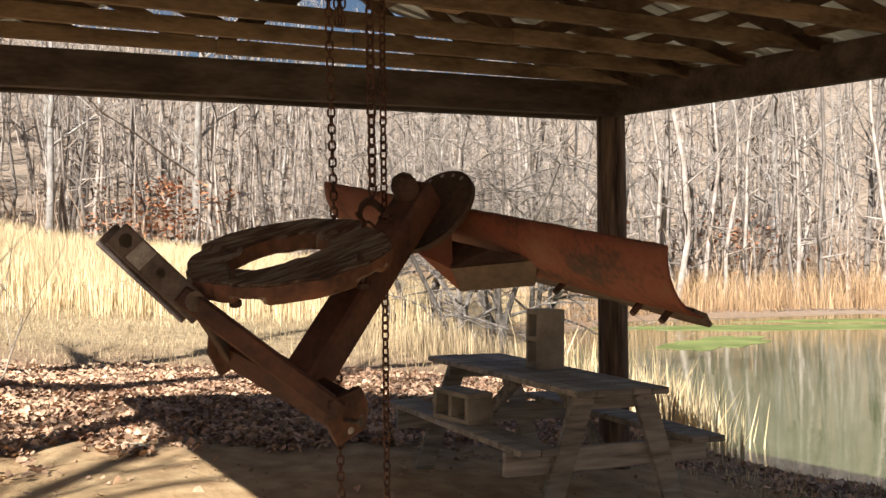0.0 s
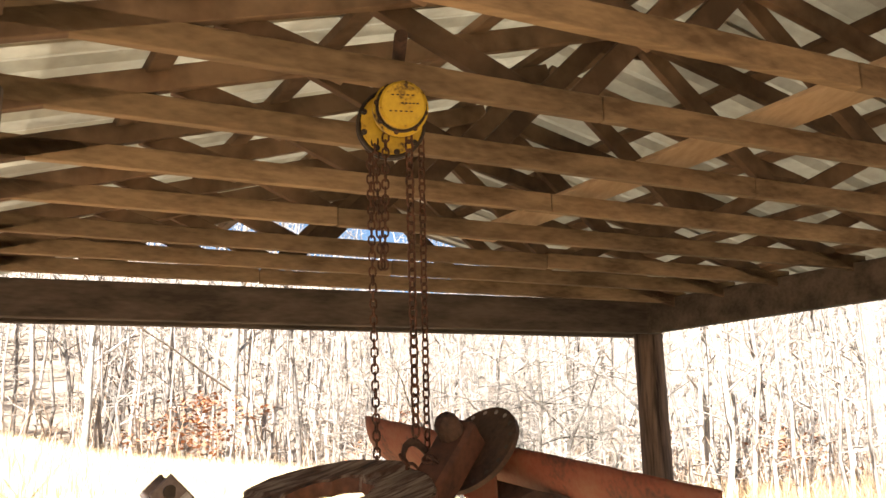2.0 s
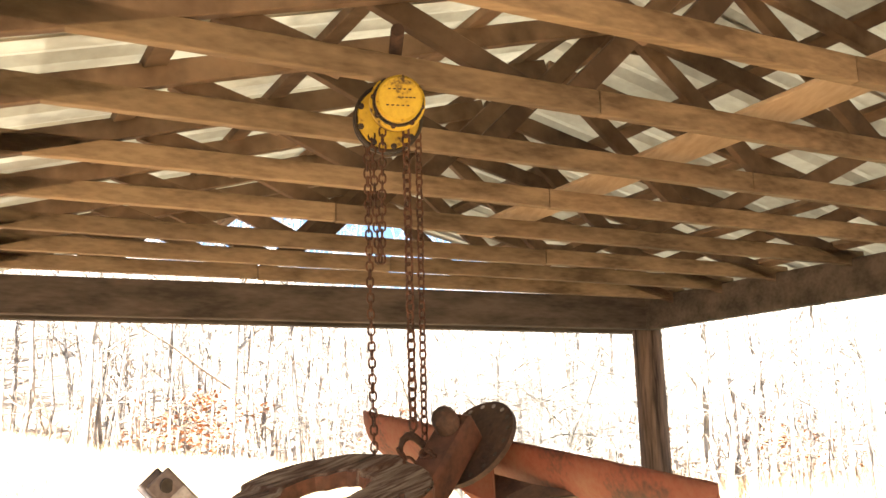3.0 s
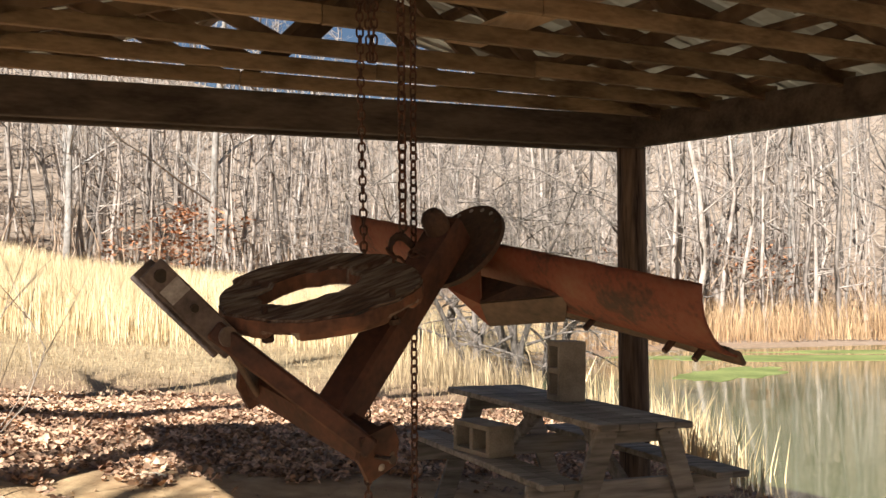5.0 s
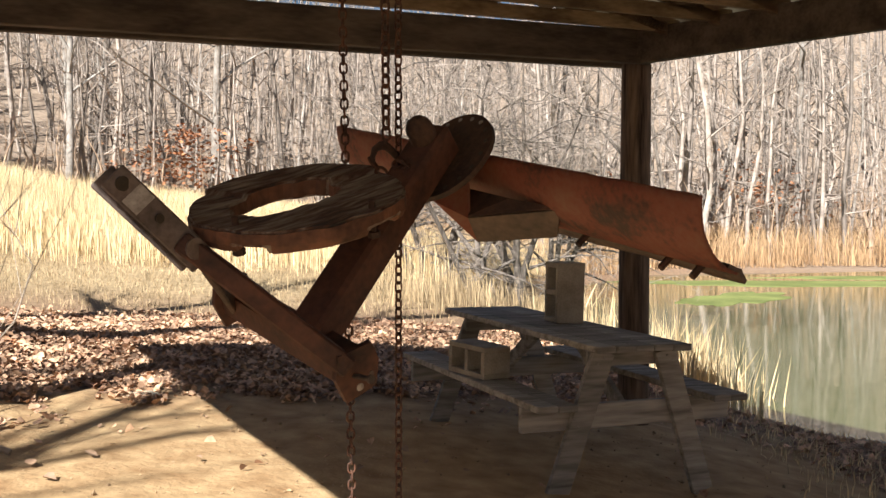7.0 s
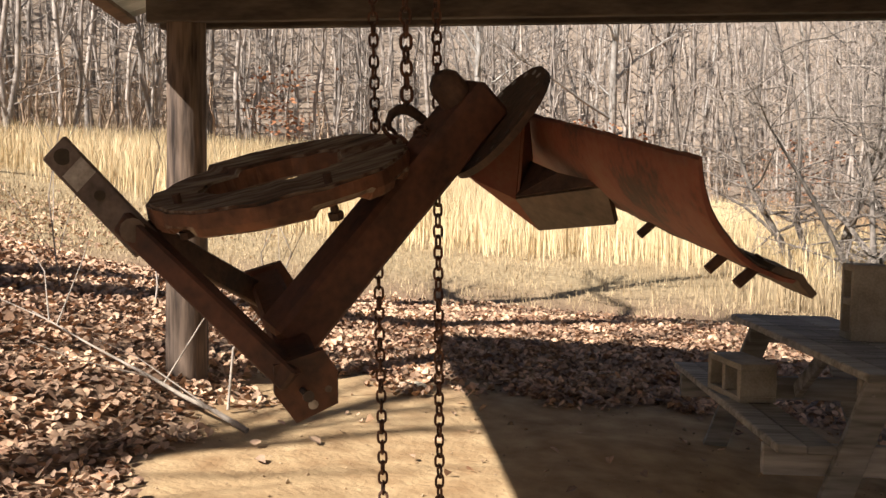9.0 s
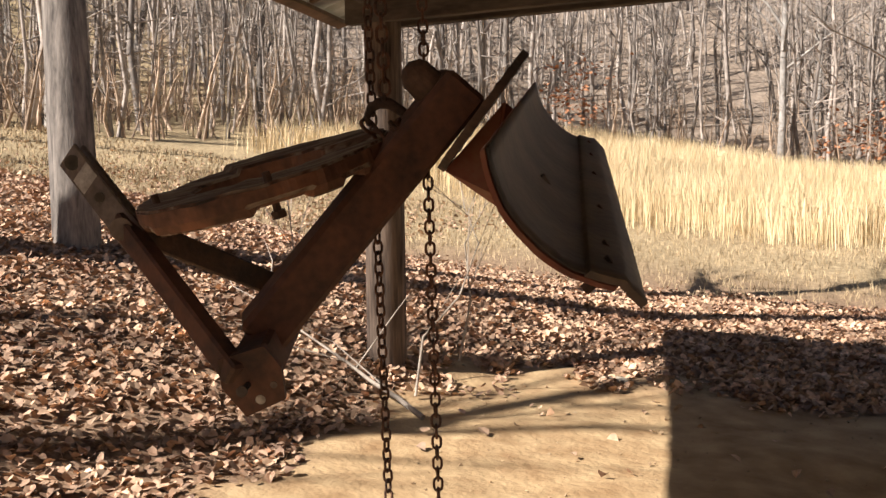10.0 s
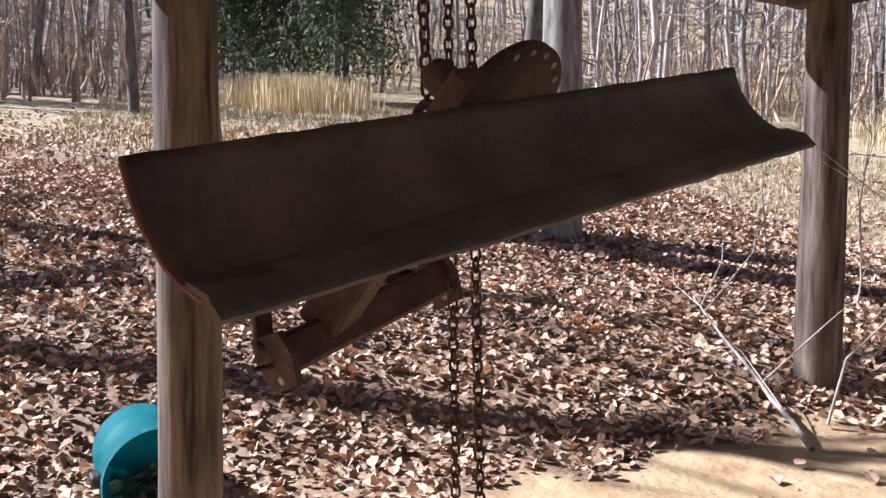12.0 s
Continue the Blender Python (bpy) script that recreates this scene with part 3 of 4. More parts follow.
    for sgn in (1,):
        outer_a = [bm.verts.new(c + (e1 * math.cos(i / N * math.tau) + e2 * math.sin(i / N * math.tau)) * 0.165 + nd * 0.009) for i in range(N)]
        outer_b = [bm.verts.new(v.co - nd * 0.018) for v in outer_a]
        bm.faces.new(outer_a)
        bm.faces.new(outer_b[::-1])
        for i in range(N):
            bm.faces.new((outer_a[i], outer_b[i], outer_b[(i + 1) % N], outer_a[(i + 1) % N]))
    bmesh.ops.recalc_face_normals(bm, faces=bm.faces)
    disc = part("turntable", bm, M_RUST, g, "round dark rusty index plate with holes")
    # holes are discs: pale for light coming through, black for shade inside
    for i in range(18):
        a = radians(-40 + i * 20)
        p = c + (e1 * math.cos(a) + e2 * math.sin(a)) * 0.145
        bm = bmesh.new()
        add_rod(bm, p - nd * 0.0105, p + nd * 0.0105, 0.008, seg=8)
        part("index_hole", bm, M_PATCH if 3 < i < 9 else M_BLACK, disc)
    bm = bmesh.new()
    add_rod(bm, (2.80, -3.09, 1.44), (2.742, -3.165, 1.53), 0.05, 0.04, 16)
    bmesh.ops.create_icosphere(bm, subdivisions=2, radius=0.042, matrix=Matrix.Translation((2.742, -3.165, 1.53)))
    part("pivot_lug", bm, M_RUST, g)
    # hitch links
    a0, a1, a2 = Vector((1.955, -3.55, 1.375)), Vector((2.133, -3.517, 1.195)), Vector((2.53, -3.53, 0.89))
    bar("lower_arm", a1 + Vector((-0.02, 0, 0.02)), a2, 0.045, 0.055, M_TUBE, g, bevel=0.006, label="rusty red-brown steel hitch arm")
    side = Vector((-0.6, 0.78, 0)).normalized()
    for o in (0.0, 0.055):
        lk = bar("hitch_link", a0 + side * o, a1 + (a1 - a0).normalized() * 0.05 + side * o, 0.012, 0.075, M_LINK, g, bevel=0.004, label="flat steel link with worn white paint")
        if not o:
            d = (a1 - a0).normalized()
            bm = bmesh.new()
            add_bar(bm, a0 + d * 0.06 - side * 0.0065, a0 + d * 0.108 - side * 0.0065, 0.002, 0.062, (0, 0, 1), 0)
            part("bare_patch", bm, M_PATCH, lk)
            # black studs paint the shade inside two holes
            bolt(a0 + d * 0.03 - side * 0.004, side, 0.011, 0.02, M_BLACK, lk, "hole")
            bolt(a0 + d * 0.15 - side * 0.004, side, 0.007, 0.02, M_BLACK, lk, "hole")
    bolt(a1 + side * 0.02, side, 0.016, 0.11, M_LINK, g)
    bar("brace", (2.15, -3.49, 1.19), (2.205, -3.04, 1.0), 0.02, 0.062, M_RUST, g, bevel=0.004)
    bolt((2.212, -3.028, 0.989), side, 0.013, 0.07, M_PATCH, g)
    bolt((2.547, -3.52, 0.868), side, 0.007, 0.12, M_LINK, g)
    return g


build_grader()


def build_ring():
    """Weathered round ring with a lens-shaped hole, jammed between the hitch and the boom; its back half is a layer thicker."""
    bm = bmesh.new()
    N = 120
    top_o, mid_o, top_i, bot_o, bot_i = [], [], [], [], []
    for i in range(N):
        a = i / N * math.tau
        ca, sa = math.cos(a), math.sin(a)
        thick = 0.0 < a < 2.02
        ro = 0.300 + 0.010 * noise.noise((ca * 2, sa * 2, 1)) + 0.005 * noise.noise((ca * 9, sa * 9, 4)) + (0.012 if thick else 0)
        ri = 1 + 0.14 * noise.noise((ca * 2.4, sa * 2.4, 5)) + 0.06 * noise.noise((ca * 8, sa * 8, 9))
        bx, by = 0.168 * ri, 0.103 * ri
        h = 0.027 + 0.005 * noise.noise((ca * 4, sa * 4, 3)) + (0.013 if thick else 0)
        tooth = 0.93 if 4.75 < a < 5.15 or 5.45 < a < 5.75 else 0.90 if 3.5 < a < 3.8 else 1.0
        top_o.append(bm.verts.new((ro * ca, ro * sa * 0.93, h)))
        mid_o.append(bm.verts.new((ro * ca * 1.005, ro * sa * 0.935, -0.012)))
        bot_o.append(bm.verts.new((ro * ca * 0.97 * tooth, ro * sa * 0.90 * tooth, -0.036 if tooth == 1 else -0.024)))
        top_i.append(bm.verts.new((bx * ca - 0.005, by * sa + 0.048, h - 0.008)))
        bot_i.append(bm.verts.new((bx * ca * 0.94 - 0.005, by * sa * 0.97 + 0.048, -0.022)))
    faces = []
    for i in range(N):
        k = (i + 1) % N
        for n, (pa, pb) in enumerate(((top_o, top_i), (mid_o, top_o), (bot_o, mid_o), (bot_i, bot_o), (top_i, bot_i))):
            f = bm.faces.new((pa[i], pa[k], pb[k], pb[i]))
            f.material_index = 0 if n in (0, 3) else 1
    bmesh.ops.recalc_face_normals(bm, faces=bm.faces)
    bmesh.ops.bevel(bm, geom=[e for e in bm.edges if e.calc_face_angle(0) > 0.9], offset=0.006, segments=2, affect="EDGES")
    ob = part("wooden_ring", bm, M_RINGWOOD)
    ob.data.materials.append(M_RINGSIDE)
    x, y = Vector((0.76, 0.57, 0.307)).normalized(), Vector((-0.6, 0.8, 0)).normalized()
    z = Vector((-0.10, -0.29, 0.95)).normalized()
    x = (x - z * x.dot(z)).normalized()
    y = z.cross(x)
    ob.matrix_basis = Matrix.Translation((2.40, -3.325, 1.302)) @ Matrix((x, y, z)).transposed().to_4x4()
    for px, py in ((-0.24, -0.05), (0.05, -0.24)):
        bm = bmesh.new()
        add_rod(bm, (px, py, -0.050), (px, py, 0.045), 0.009, seg=8)
        add_rod(bm, (px, py, -0.056), (px, py, -0.040), 0.017, seg=6)
        part("bolt", bm, M_RUST, ob)
    return tagged(ob, "weathered grey-brown round ring with long hole, held against the blade's boom", "ring")


build_ring()


# ---- chain hoist ----
def chain_mesh(p, q, pitch, wire, half):
    """Links along p to q, each turned a quarter from the last."""
    p, q = Vector(p), Vector(q)
    n = max(2, int((q - p).length / pitch))
    base = axes(p, q)
    length = pitch * 0.5 + wire
    path = []
    for i in range(6):
        a = -math.pi / 2 + math.pi * i / 5
        path.append(Vector((length - half + half * math.cos(a), half * math.sin(a), 0)))
    for i in range(6):
        a = math.pi / 2 + math.pi * i / 5
        path.append(Vector((-length + half + half * math.cos(a), half * math.sin(a), 0)))
    verts, faces = [], []
    m = len(path)
    for k in range(n):
        at = p + (q - p) * ((k + 0.5) / n)
        mat = Matrix.Translation(at) @ base @ Matrix.Rotation(radians(90 * (k % 2) + 35 + 8 * math.sin(k * 1.7)), 4, "X")
        first = len(verts)
        for i, c in enumerate(path):
            d = (path[(i + 1) % m] - path[i - 1]).normalized()
            nrm = Vector((-d.y, d.x, 0))
            for s in range(5):
                a = s / 5 * math.tau
                verts.append(mat @ (c + nrm * wire * math.cos(a) + Vector((0, 0, wire * math.sin(a)))))
        for i in range(m):
            for s in range(5):
                faces.append((first + i * 5 + s, first + i * 5 + (s + 1) % 5, first + (i + 1) % m * 5 + (s + 1) % 5, first + (i + 1) % m * 5 + s))
    return from_arrays("chain", [tuple(v) for v in verts], faces, M_CHAIN, True)


def build_hoist():
    h = thing("chain_hoist", "chipped yellow chain hoist with rusty chains under the trusses", "chain hoist")
    c = Vector((2.598, -3.16, 2.548))
    ax = Vector((0.05, -0.97, -0.17)).normalized()
    e1 = ax.cross(Vector((0, 0, 1))).normalized()
    e2 = e1.cross(ax)

    def drum(name, at, r, length, mat, label="", seg=36):
        bm = bmesh.new()
        add_rod(bm, at - ax * length / 2, at + ax * length / 2, r, seg=seg)
        bmesh.ops.bevel(bm, geom=[e for e in bm.edges if e.calc_face_angle(0) > 1], offset=r * 0.10, segments=2, affect="EDGES")
        for f in bm.faces:
            f.smooth = len(f.verts) == 4
        return part(name, bm, mat, h, label)

    low = c + Vector((-0.018, 0, -0.03))
    cover = drum("gear_cover", c + ax * 0.155, 0.074, 0.05, M_YELLOW, "round chipped yellow end cover")
    # stamped lettering, worn to illegible bars
    for row, (x0, x1) in enumerate(((-0.035, 0.045), (-0.05, 0.01), (-0.03, 0.05))):
        bm = bmesh.new()
        p = c + ax * 0.1805 + e2 * (0.028 - row * 0.026)
        for k in range(5):
            q = x0 + (x1 - x0) * k / 5
            add_bar(bm, p + e1 * q, p + e1 * (q + 0.009), 0.0012, 0.004, e2, 0)
        part("worn_lettering", bm, M_BLACK, cover)
    drum("cover_rim", c + ax * 0.128, 0.083, 0.016, M_BLACK, "dark greasy rim")
    drum("gear_housing", c + ax * 0.10, 0.090, 0.05, M_YELLOW, "chipped yellow gear housing")
    drum("load_sheave", c + ax * 0.045, 0.078, 0.07, M_RUST)
    drum("hand_wheel_cover", low - ax * 0.02, 0.112, 0.06, M_YELLOW, "yellow hand-chain wheel cover")
    drum("wheel_rim", low - ax * 0.008, 0.116, 0.006, M_BLACK)
    drum("wheel_rim", low - ax * 0.044, 0.116, 0.006, M_BLACK)
    for i in range(9):
        a = radians(20 + i * 40)
        bolt(low + ax * 0.018 + (e1 * math.cos(a) + e2 * math.sin(a)) * 0.098, ax, 0.006, 0.014, M_BLACK, h)
    for i in range(8):
        a = radians(10 + i * 45)
        bolt(c + ax * 0.128 + (e1 * math.cos(a) + e2 * math.sin(a)) * 0.080, ax, 0.005, 0.022, M_RUST, h)
    rod("hanger", c + Vector((0, 0, 0.09)), c + Vector((0, 0, 0.18)), 0.012, M_RUST, h)
    rod("support_pipe", (2.60, -3.38, 2.728), (2.61, -2.62, 2.728), 0.022, M_RUST, h)
    hook_at = Vector((2.645, -3.17, 1.50))
    for name, p, q, pitch, wire, half in (("load_chain", c + Vector((0.035, -0.05, -0.08)), hook_at, 0.030, 0.0044, 0.0125),
                                          ("hand_chain", c + Vector((-0.09, 0.06, -0.06)), (2.555, -3.055, 0.10), 0.026, 0.0036, 0.0105),
                                          ("hand_chain", c + Vector((0.085, 0.06, -0.06)), (2.695, -3.035, 0.10), 0.026, 0.0036, 0.0105),
                                          ("slack_chain", c + Vector((-0.04, -0.04, -0.08)), c + Vector((-0.045, -0.03, -0.53)), 0.026, 0.0036, 0.0105),
                                          ("slack_chain", c + Vector((-0.075, 0.0, -0.08)), c + Vector((-0.055, -0.03, -0.53)), 0.026, 0.0036, 0.0105)):
        ob = new(name, chain_mesh(p, q, pitch, wire, half))
        ob.parent = h
    # lower loop of the hand chain
    pts = [Vector((2.625 - 0.07 * math.cos(a), -3.045 - 0.01 * math.cos(a), 0.10 - 0.06 * math.sin(a))) for a in np.linspace(0, math.pi, 5)]
    for a, b in zip(pts, pts[1:]):
        ob = new("hand_chain", chain_mesh(a, b, 0.026, 0.0036, 0.0105))
        ob.parent = h
    # hook
    bm = bmesh.new()
    across = Vector((0.8, 0.6, 0))
    mid = Vector((2.635, -3.165, 1.468))
    path = [mid + across * u + Vector((0, 0, w)) for u, w in ((-0.034, -0.040), (-0.038, -0.020), (-0.029, 0.0), (-0.010, 0.012), (0.014, 0.011), (0.042, -0.006), (0.070, -0.03), (0.10, -0.045))]
    side = across.cross(Vector((0, 0, 1)))
    rings = []
    for i, p in enumerate(path):
        d = (path[min(i + 1, len(path) - 1)] - path[max(i - 1, 0)]).normalized()
        r = (0.005, 0.008, 0.011, 0.013, 0.013, 0.012, 0.011, 0.009)[i]
        rings.append([bm.verts.new(p + (side * math.cos(k * math.tau / 8) + d.cross(side) * math.sin(k * math.tau / 8)) * r) for k in range(8)])
    for lo, hi in zip(rings, rings[1:]):
        for k in range(8):
            bm.faces.new((lo[k], lo[(k + 1) % 8], hi[(k + 1) % 8], hi[k])).smooth = True
    bm.faces.new(rings[0])
    bm.faces.new(rings[-1])
    bmesh.ops.recalc_face_normals(bm, faces=bm.faces)
    rod("hook_shank", mid + Vector((0, 0, 0.008)), hook_at, 0.009, M_RUST, h, 0.007, 8)
    part("hook", bm, M_RUST, h, "rusty steel lifting hook")
    # sling of chain round the boom
    hook_sling = [hook_at + Vector((-0.05, -0.02, -0.06)), hook_at + Vector((0.0, 0.0, -0.115)), Vector((2.73, -3.10, 1.36)), Vector((2.70, -3.20, 1.42)), hook_at + Vector((0.03, 0, -0.07))]
    for a, b in zip(hook_sling, hook_sling[1:]):
        ob = new("sling_chain", chain_mesh(a, b, 0.032, 0.0052, 0.0145))
        ob.parent = h


build_hoist()


# ---- woods ----
def grow(rnd, height, r0, lean, depth, first, spread, twig_len):
    """A bare tree as two lists of tapered limbs: wood (trunk and limbs) and twigs."""
    wood, twigs = [], []

    def limb(p, d, length, r, level):
        n = 7 if level == 0 else (4 if level == 1 else 2)
        pts = [(p.copy(), r)]
        for i in range(n):
            wob = 0.05 if level == 0 else 0.20
            d = (d + Vector((rnd.gauss(0, wob), rnd.gauss(0, wob), rnd.gauss(0, wob * 0.5) + (0.05 if level else 0.0)))).normalized()
            p = p + d * (length / n)
            rr = r * (1 - 0.86 * (i + 1) / n) if level else r * (1 - 0.80 * (i + 1) / n)
            pts.append((p.copy(), max(rr, 0.004)))
        (wood if level < 2 else twigs).append((pts, 7 if level == 0 else (5 if level == 1 else 3)))
        if level >= depth:
            return
        kids = {0: 15, 1: 6, 2: 4}[level]
        for k in range(kids):
            f = first + (1 - first) * (k + rnd.random()) / kids if level == 0 else 0.2 + 0.8 * (k + rnd.random()) / kids
            i = min(int(f * n), n - 1)
            a, b = pts[i], pts[i + 1]
            at = a[0].lerp(b[0], f * n - i)
            rr = a[1] + (b[1] - a[1]) * (f * n - i)
            az = rnd.uniform(0, math.tau)
            side = Vector((math.cos(az), math.sin(az), rnd.uniform(0.1, 0.9))).normalized()
            nd = (d * (1 - spread) + side * spread).normalized()
            ln = (height * 0.36 * (1.15 - f) if level == 0 else length * 0.55) * rnd.uniform(0.6, 1.2)
            if level == 1:
                ln = min(ln, twig_len)
            limb(at, nd, ln, rr * rnd.uniform(0.4, 0.62), level + 1)

    limb(Vector((0, 0, -0.2)), Vector((lean, rnd.uniform(-0.05, 0.05), 1)).normalized(), height, r0, 0)
    return wood, twigs


def limbs_mesh(name, limbs, mat):
    verts, faces = [], []
    for pts, seg in limbs:
        first = len(verts)
        for k, (p, r) in enumerate(pts):
            d = (pts[min(k + 1, len(pts) - 1)][0] - pts[max(k - 1, 0)][0]).normalized()
            u = d.cross(Vector((0.3, 0.9, 0.2))).normalized()
            v = d.cross(u)
            for s in range(seg):
                a = s / seg * math.tau
                verts.append(p + (u * math.cos(a) + v * math.sin(a)) * r)
        for k in range(len(pts) - 1):
            for s in range(seg):
                faces.append((first + k * seg + s, first + k * seg + (s + 1) % seg, first + (k + 1) * seg + (s + 1) % seg, first + (k + 1) * seg + s))
    return from_arrays(name, [tuple(v) for v in verts], faces, mat, True)


def make_kinds():
    kinds = []
    for k in range(7):
        rnd = random.Random(100 + k)
        wood, twigs = grow(rnd, 15 + 3 * (k % 3), 0.13 + 0.03 * (k % 4), 0.03 * (k - 3), 3, 0.25 if k % 2 else 0.4, 0.72, 1.7)
        kinds.append((limbs_mesh("trunk", wood, M_PALEBARK if k in (1, 4) else M_BARK), limbs_mesh("crown", twigs, M_TWIG)))
    return kinds


KINDS = make_kinds()


def plant_tree(x, y, kind, size, turn, label, group="bare trees of the wood", width=1.0):
    t = thing("tree", label, "tree", group, (x, y, ground_at(x, y)))
    t.rotation_euler, t.scale = (0, 0, turn), (size * width, size * width, size)
    for name, me in zip(("trunk", "crown"), KINDS[kind]):
        new(name, me).parent = t


def clear_of_view(x, y):
    """The pond, the mown yard and the golden field stay open."""
    r = math.hypot(x - POND[0], y - POND[1])
    if r < 18.5:
        return False
    if -17 < x < 11 and -9 < y < 41:
        return False
    if -42 < x <= -17 and -5 < y < 11:
        return False
    if x <= -17 and y < 40 and x > -27 + 0.2 * abs(y):
        return False
    return not (-14 < x < 16 and -17 < y < 12)


def plant_wood():
    rnd = random.Random(9)
    n = 0
    tries = 0
    while n < 92 and tries < 6000:
        tries += 1
        ang = radians(rnd.uniform(20, 205))
        d = 27 + 40 * rnd.random() ** 0.8
        x, y = 3 + d * math.cos(ang), -4 + d * math.sin(ang)
        if not clear_of_view(x, y):
            continue
        k = rnd.randrange(7)
        pale = k in (1, 4)
        plant_tree(x, y, k, rnd.uniform(0.6, 1.15), rnd.uniform(0, 6.28), "bare pale-barked tree in the winter wood" if pale else "bare grey-brown tree in the winter wood", width=rnd.uniform(0.8, 1.2))
        n += 1
    # pale trunks that stand out at the wood's edge
    for x, y, k, size, width in ((-12.4, 51, 1, 0.95, 1.0), (-11.0, 52, 4, 0.9, 1.0), (-3.2, 44, 1, 1.0, 1.7), (-4.6, 47, 4, 0.9, 0.9), (0.3, 45, 2, 0.9, 1.0),
                                 (8.2, 47, 2, 1.0, 1.0), (27.5, 41, 1, 1.0, 1.5), (25.0, 46, 4, 1.0, 1.1), (36.0, 44, 4, 1.0, 1.3)):
        plant_tree(x, y, k, size, x, "tall pale-barked bare tree at the wood's edge", "pale trees at the wood's edge", width)
    # trees that stand by themselves
    plant_tree(-2.95, -0.45, 3, 1.05, 0.4, "thick grey oak rising from the leaf litter", "", 0.88)
    plant_tree(-4.6, -3.5, 2, 1.0, 1.4, "thick grey tree at the edge of the yard", "", 1.4)
    plant_tree(-23.0, 6.9, 2, 1.0, 2.4, "grey tree at the edge of the yard", "", 1.7)
    plant_tree(-21.5, -4.8, 5, 0.8, 2.0, "leaning grey tree at the edge of the yard", "", 1.2)
    # behind the camera: these throw the long shadows across the yard
    plant_tree(-4.0, -12.0, 3, 1.05, 0.2, "bare tree behind the pavilion", "", 0.85)
    plant_tree(-6.8, -12.0, 6, 0.95, 1.2, "bare tree behind the pavilion", "", 0.8)


plant_wood()


def bank_tree(x, y, seed, height, sway):
    """A low tree of several stems whose limbs arch over and hang in a tangle of twigs."""
    rnd = random.Random(seed)
    wood, twigs = [], []

    def shoot(p, d, length, r, n, pull, wob):
        pts = [(p.copy(), r)]
        for i in range(n):
            d = (d + Vector((rnd.gauss(0, wob), rnd.gauss(0, wob), rnd.gauss(0, wob) + pull))).normalized()
            p = p + d * (length / n)
            pts.append((p.copy(), max(r * (1 - 0.85 * (i + 1) / n), 0.003)))
        return pts

    for _ in range(4):
        stem = shoot(Vector((rnd.uniform(-0.5, 0.5), rnd.uniform(-0.3, 0.3), -0.1)), Vector((rnd.gauss(sway, 0.25), rnd.gauss(-0.05, 0.2), 1)), height * rnd.uniform(0.75, 1.05), rnd.uniform(0.07, 0.12), 7, 0.0, 0.12)
        wood.append((stem, 7))
        for _ in range(9):
            p, r = stem[rnd.randrange(2, 8)]
            az = rnd.uniform(0, math.tau)
            limb = shoot(p, Vector((math.cos(az), math.sin(az), rnd.uniform(0.0, 0.7))), height * rnd.uniform(0.25, 0.5), max(r * 0.55, 0.018), 5, -0.07, 0.16)
            wood.append((limb, 5))
            for _ in range(8):
                p2, r2 = limb[rnd.randrange(1, 6)]
                d2 = Vector((rnd.gauss(0, 1), rnd.gauss(0, 1), rnd.gauss(-0.1, 0.6)))
                spray = shoot(p2, d2.normalized(), rnd.uniform(0.5, 1.3), max(r2 * 0.45, 0.008), 3, -0.06, 0.25)
                twigs.append((spray, 3))
                for _ in range(6):
                    p3, r3 = spray[rnd.randrange(1, 4)]
                    d3 = Vector((rnd.gauss(0, 1), rnd.gauss(0, 1), rnd.gauss(-0.1, 0.7)))
                    twigs.append((shoot(p3, d3.normalized(), rnd.uniform(0.15, 0.6), 0.005, 2, -0.05, 0.3), 3))
    t = thing("tree", "gnarled leafless tree with tangled twigs on the pond bank", "tree", "bank trees", (x, y, ground_at(x, y)))
    new("trunk", limbs_mesh("trunk", wood, M_BARK)).parent = t
    new("crown", limbs_mesh("crown", twigs, M_TWIG)).parent = t


for k, (x, y, hgt, sway) in enumerate(((6.0, 14.5, 6.2, 0.0), (7.0, 16.0, 6.6, 0.1), (5.0, 16.5, 5.5, -0.1), (8.2, 18.0, 6.0, 0.1))):
    bank_tree(x, y, 60 + k, hgt, sway)


def fast_mesh(name, verts, tris, mat):
    me = bpy.data.meshes.new(name)
    me.vertices.add(len(verts))
    me.vertices.foreach_set("co", np.ascontiguousarray(verts, np.float32).ravel())
    me.loops.add(len(tris) * 3)
    me.loops.foreach_set("vertex_index", np.ascontiguousarray(tris, np.int32).ravel())
    me.polygons.add(len(tris))
    me.polygons.foreach_set("loop_start", np.arange(0, len(tris) * 3, 3, dtype=np.int32))
    me.materials.append(mat)
    me.update(calc_edges=True)
    return me


def prism_run(pts, radii, seg=3):
    """Vertices and triangles of one tapered stick along pts."""
    verts, tris = [], []
    for k, p in enumerate(pts):
        d = pts[min(k + 1, len(pts) - 1)] - pts[max(k - 1, 0)]
        d = d / np.linalg.norm(d)
        u = np.cross(d, (0.31, 0.9, 0.21))
        u /= np.linalg.norm(u)
        v = np.cross(d, u)
        for s in range(seg):
            a = s / seg * math.tau
            verts.append(p + (u * math.cos(a) + v * math.sin(a)) * radii[k])
    for k in range(len(pts) - 1):
        for s in range(seg):
            a, b = k * seg + s, k * seg + (s + 1) % seg
            tris += [(a, b, b + seg), (a, b + seg, a + seg)]
    return verts, tris


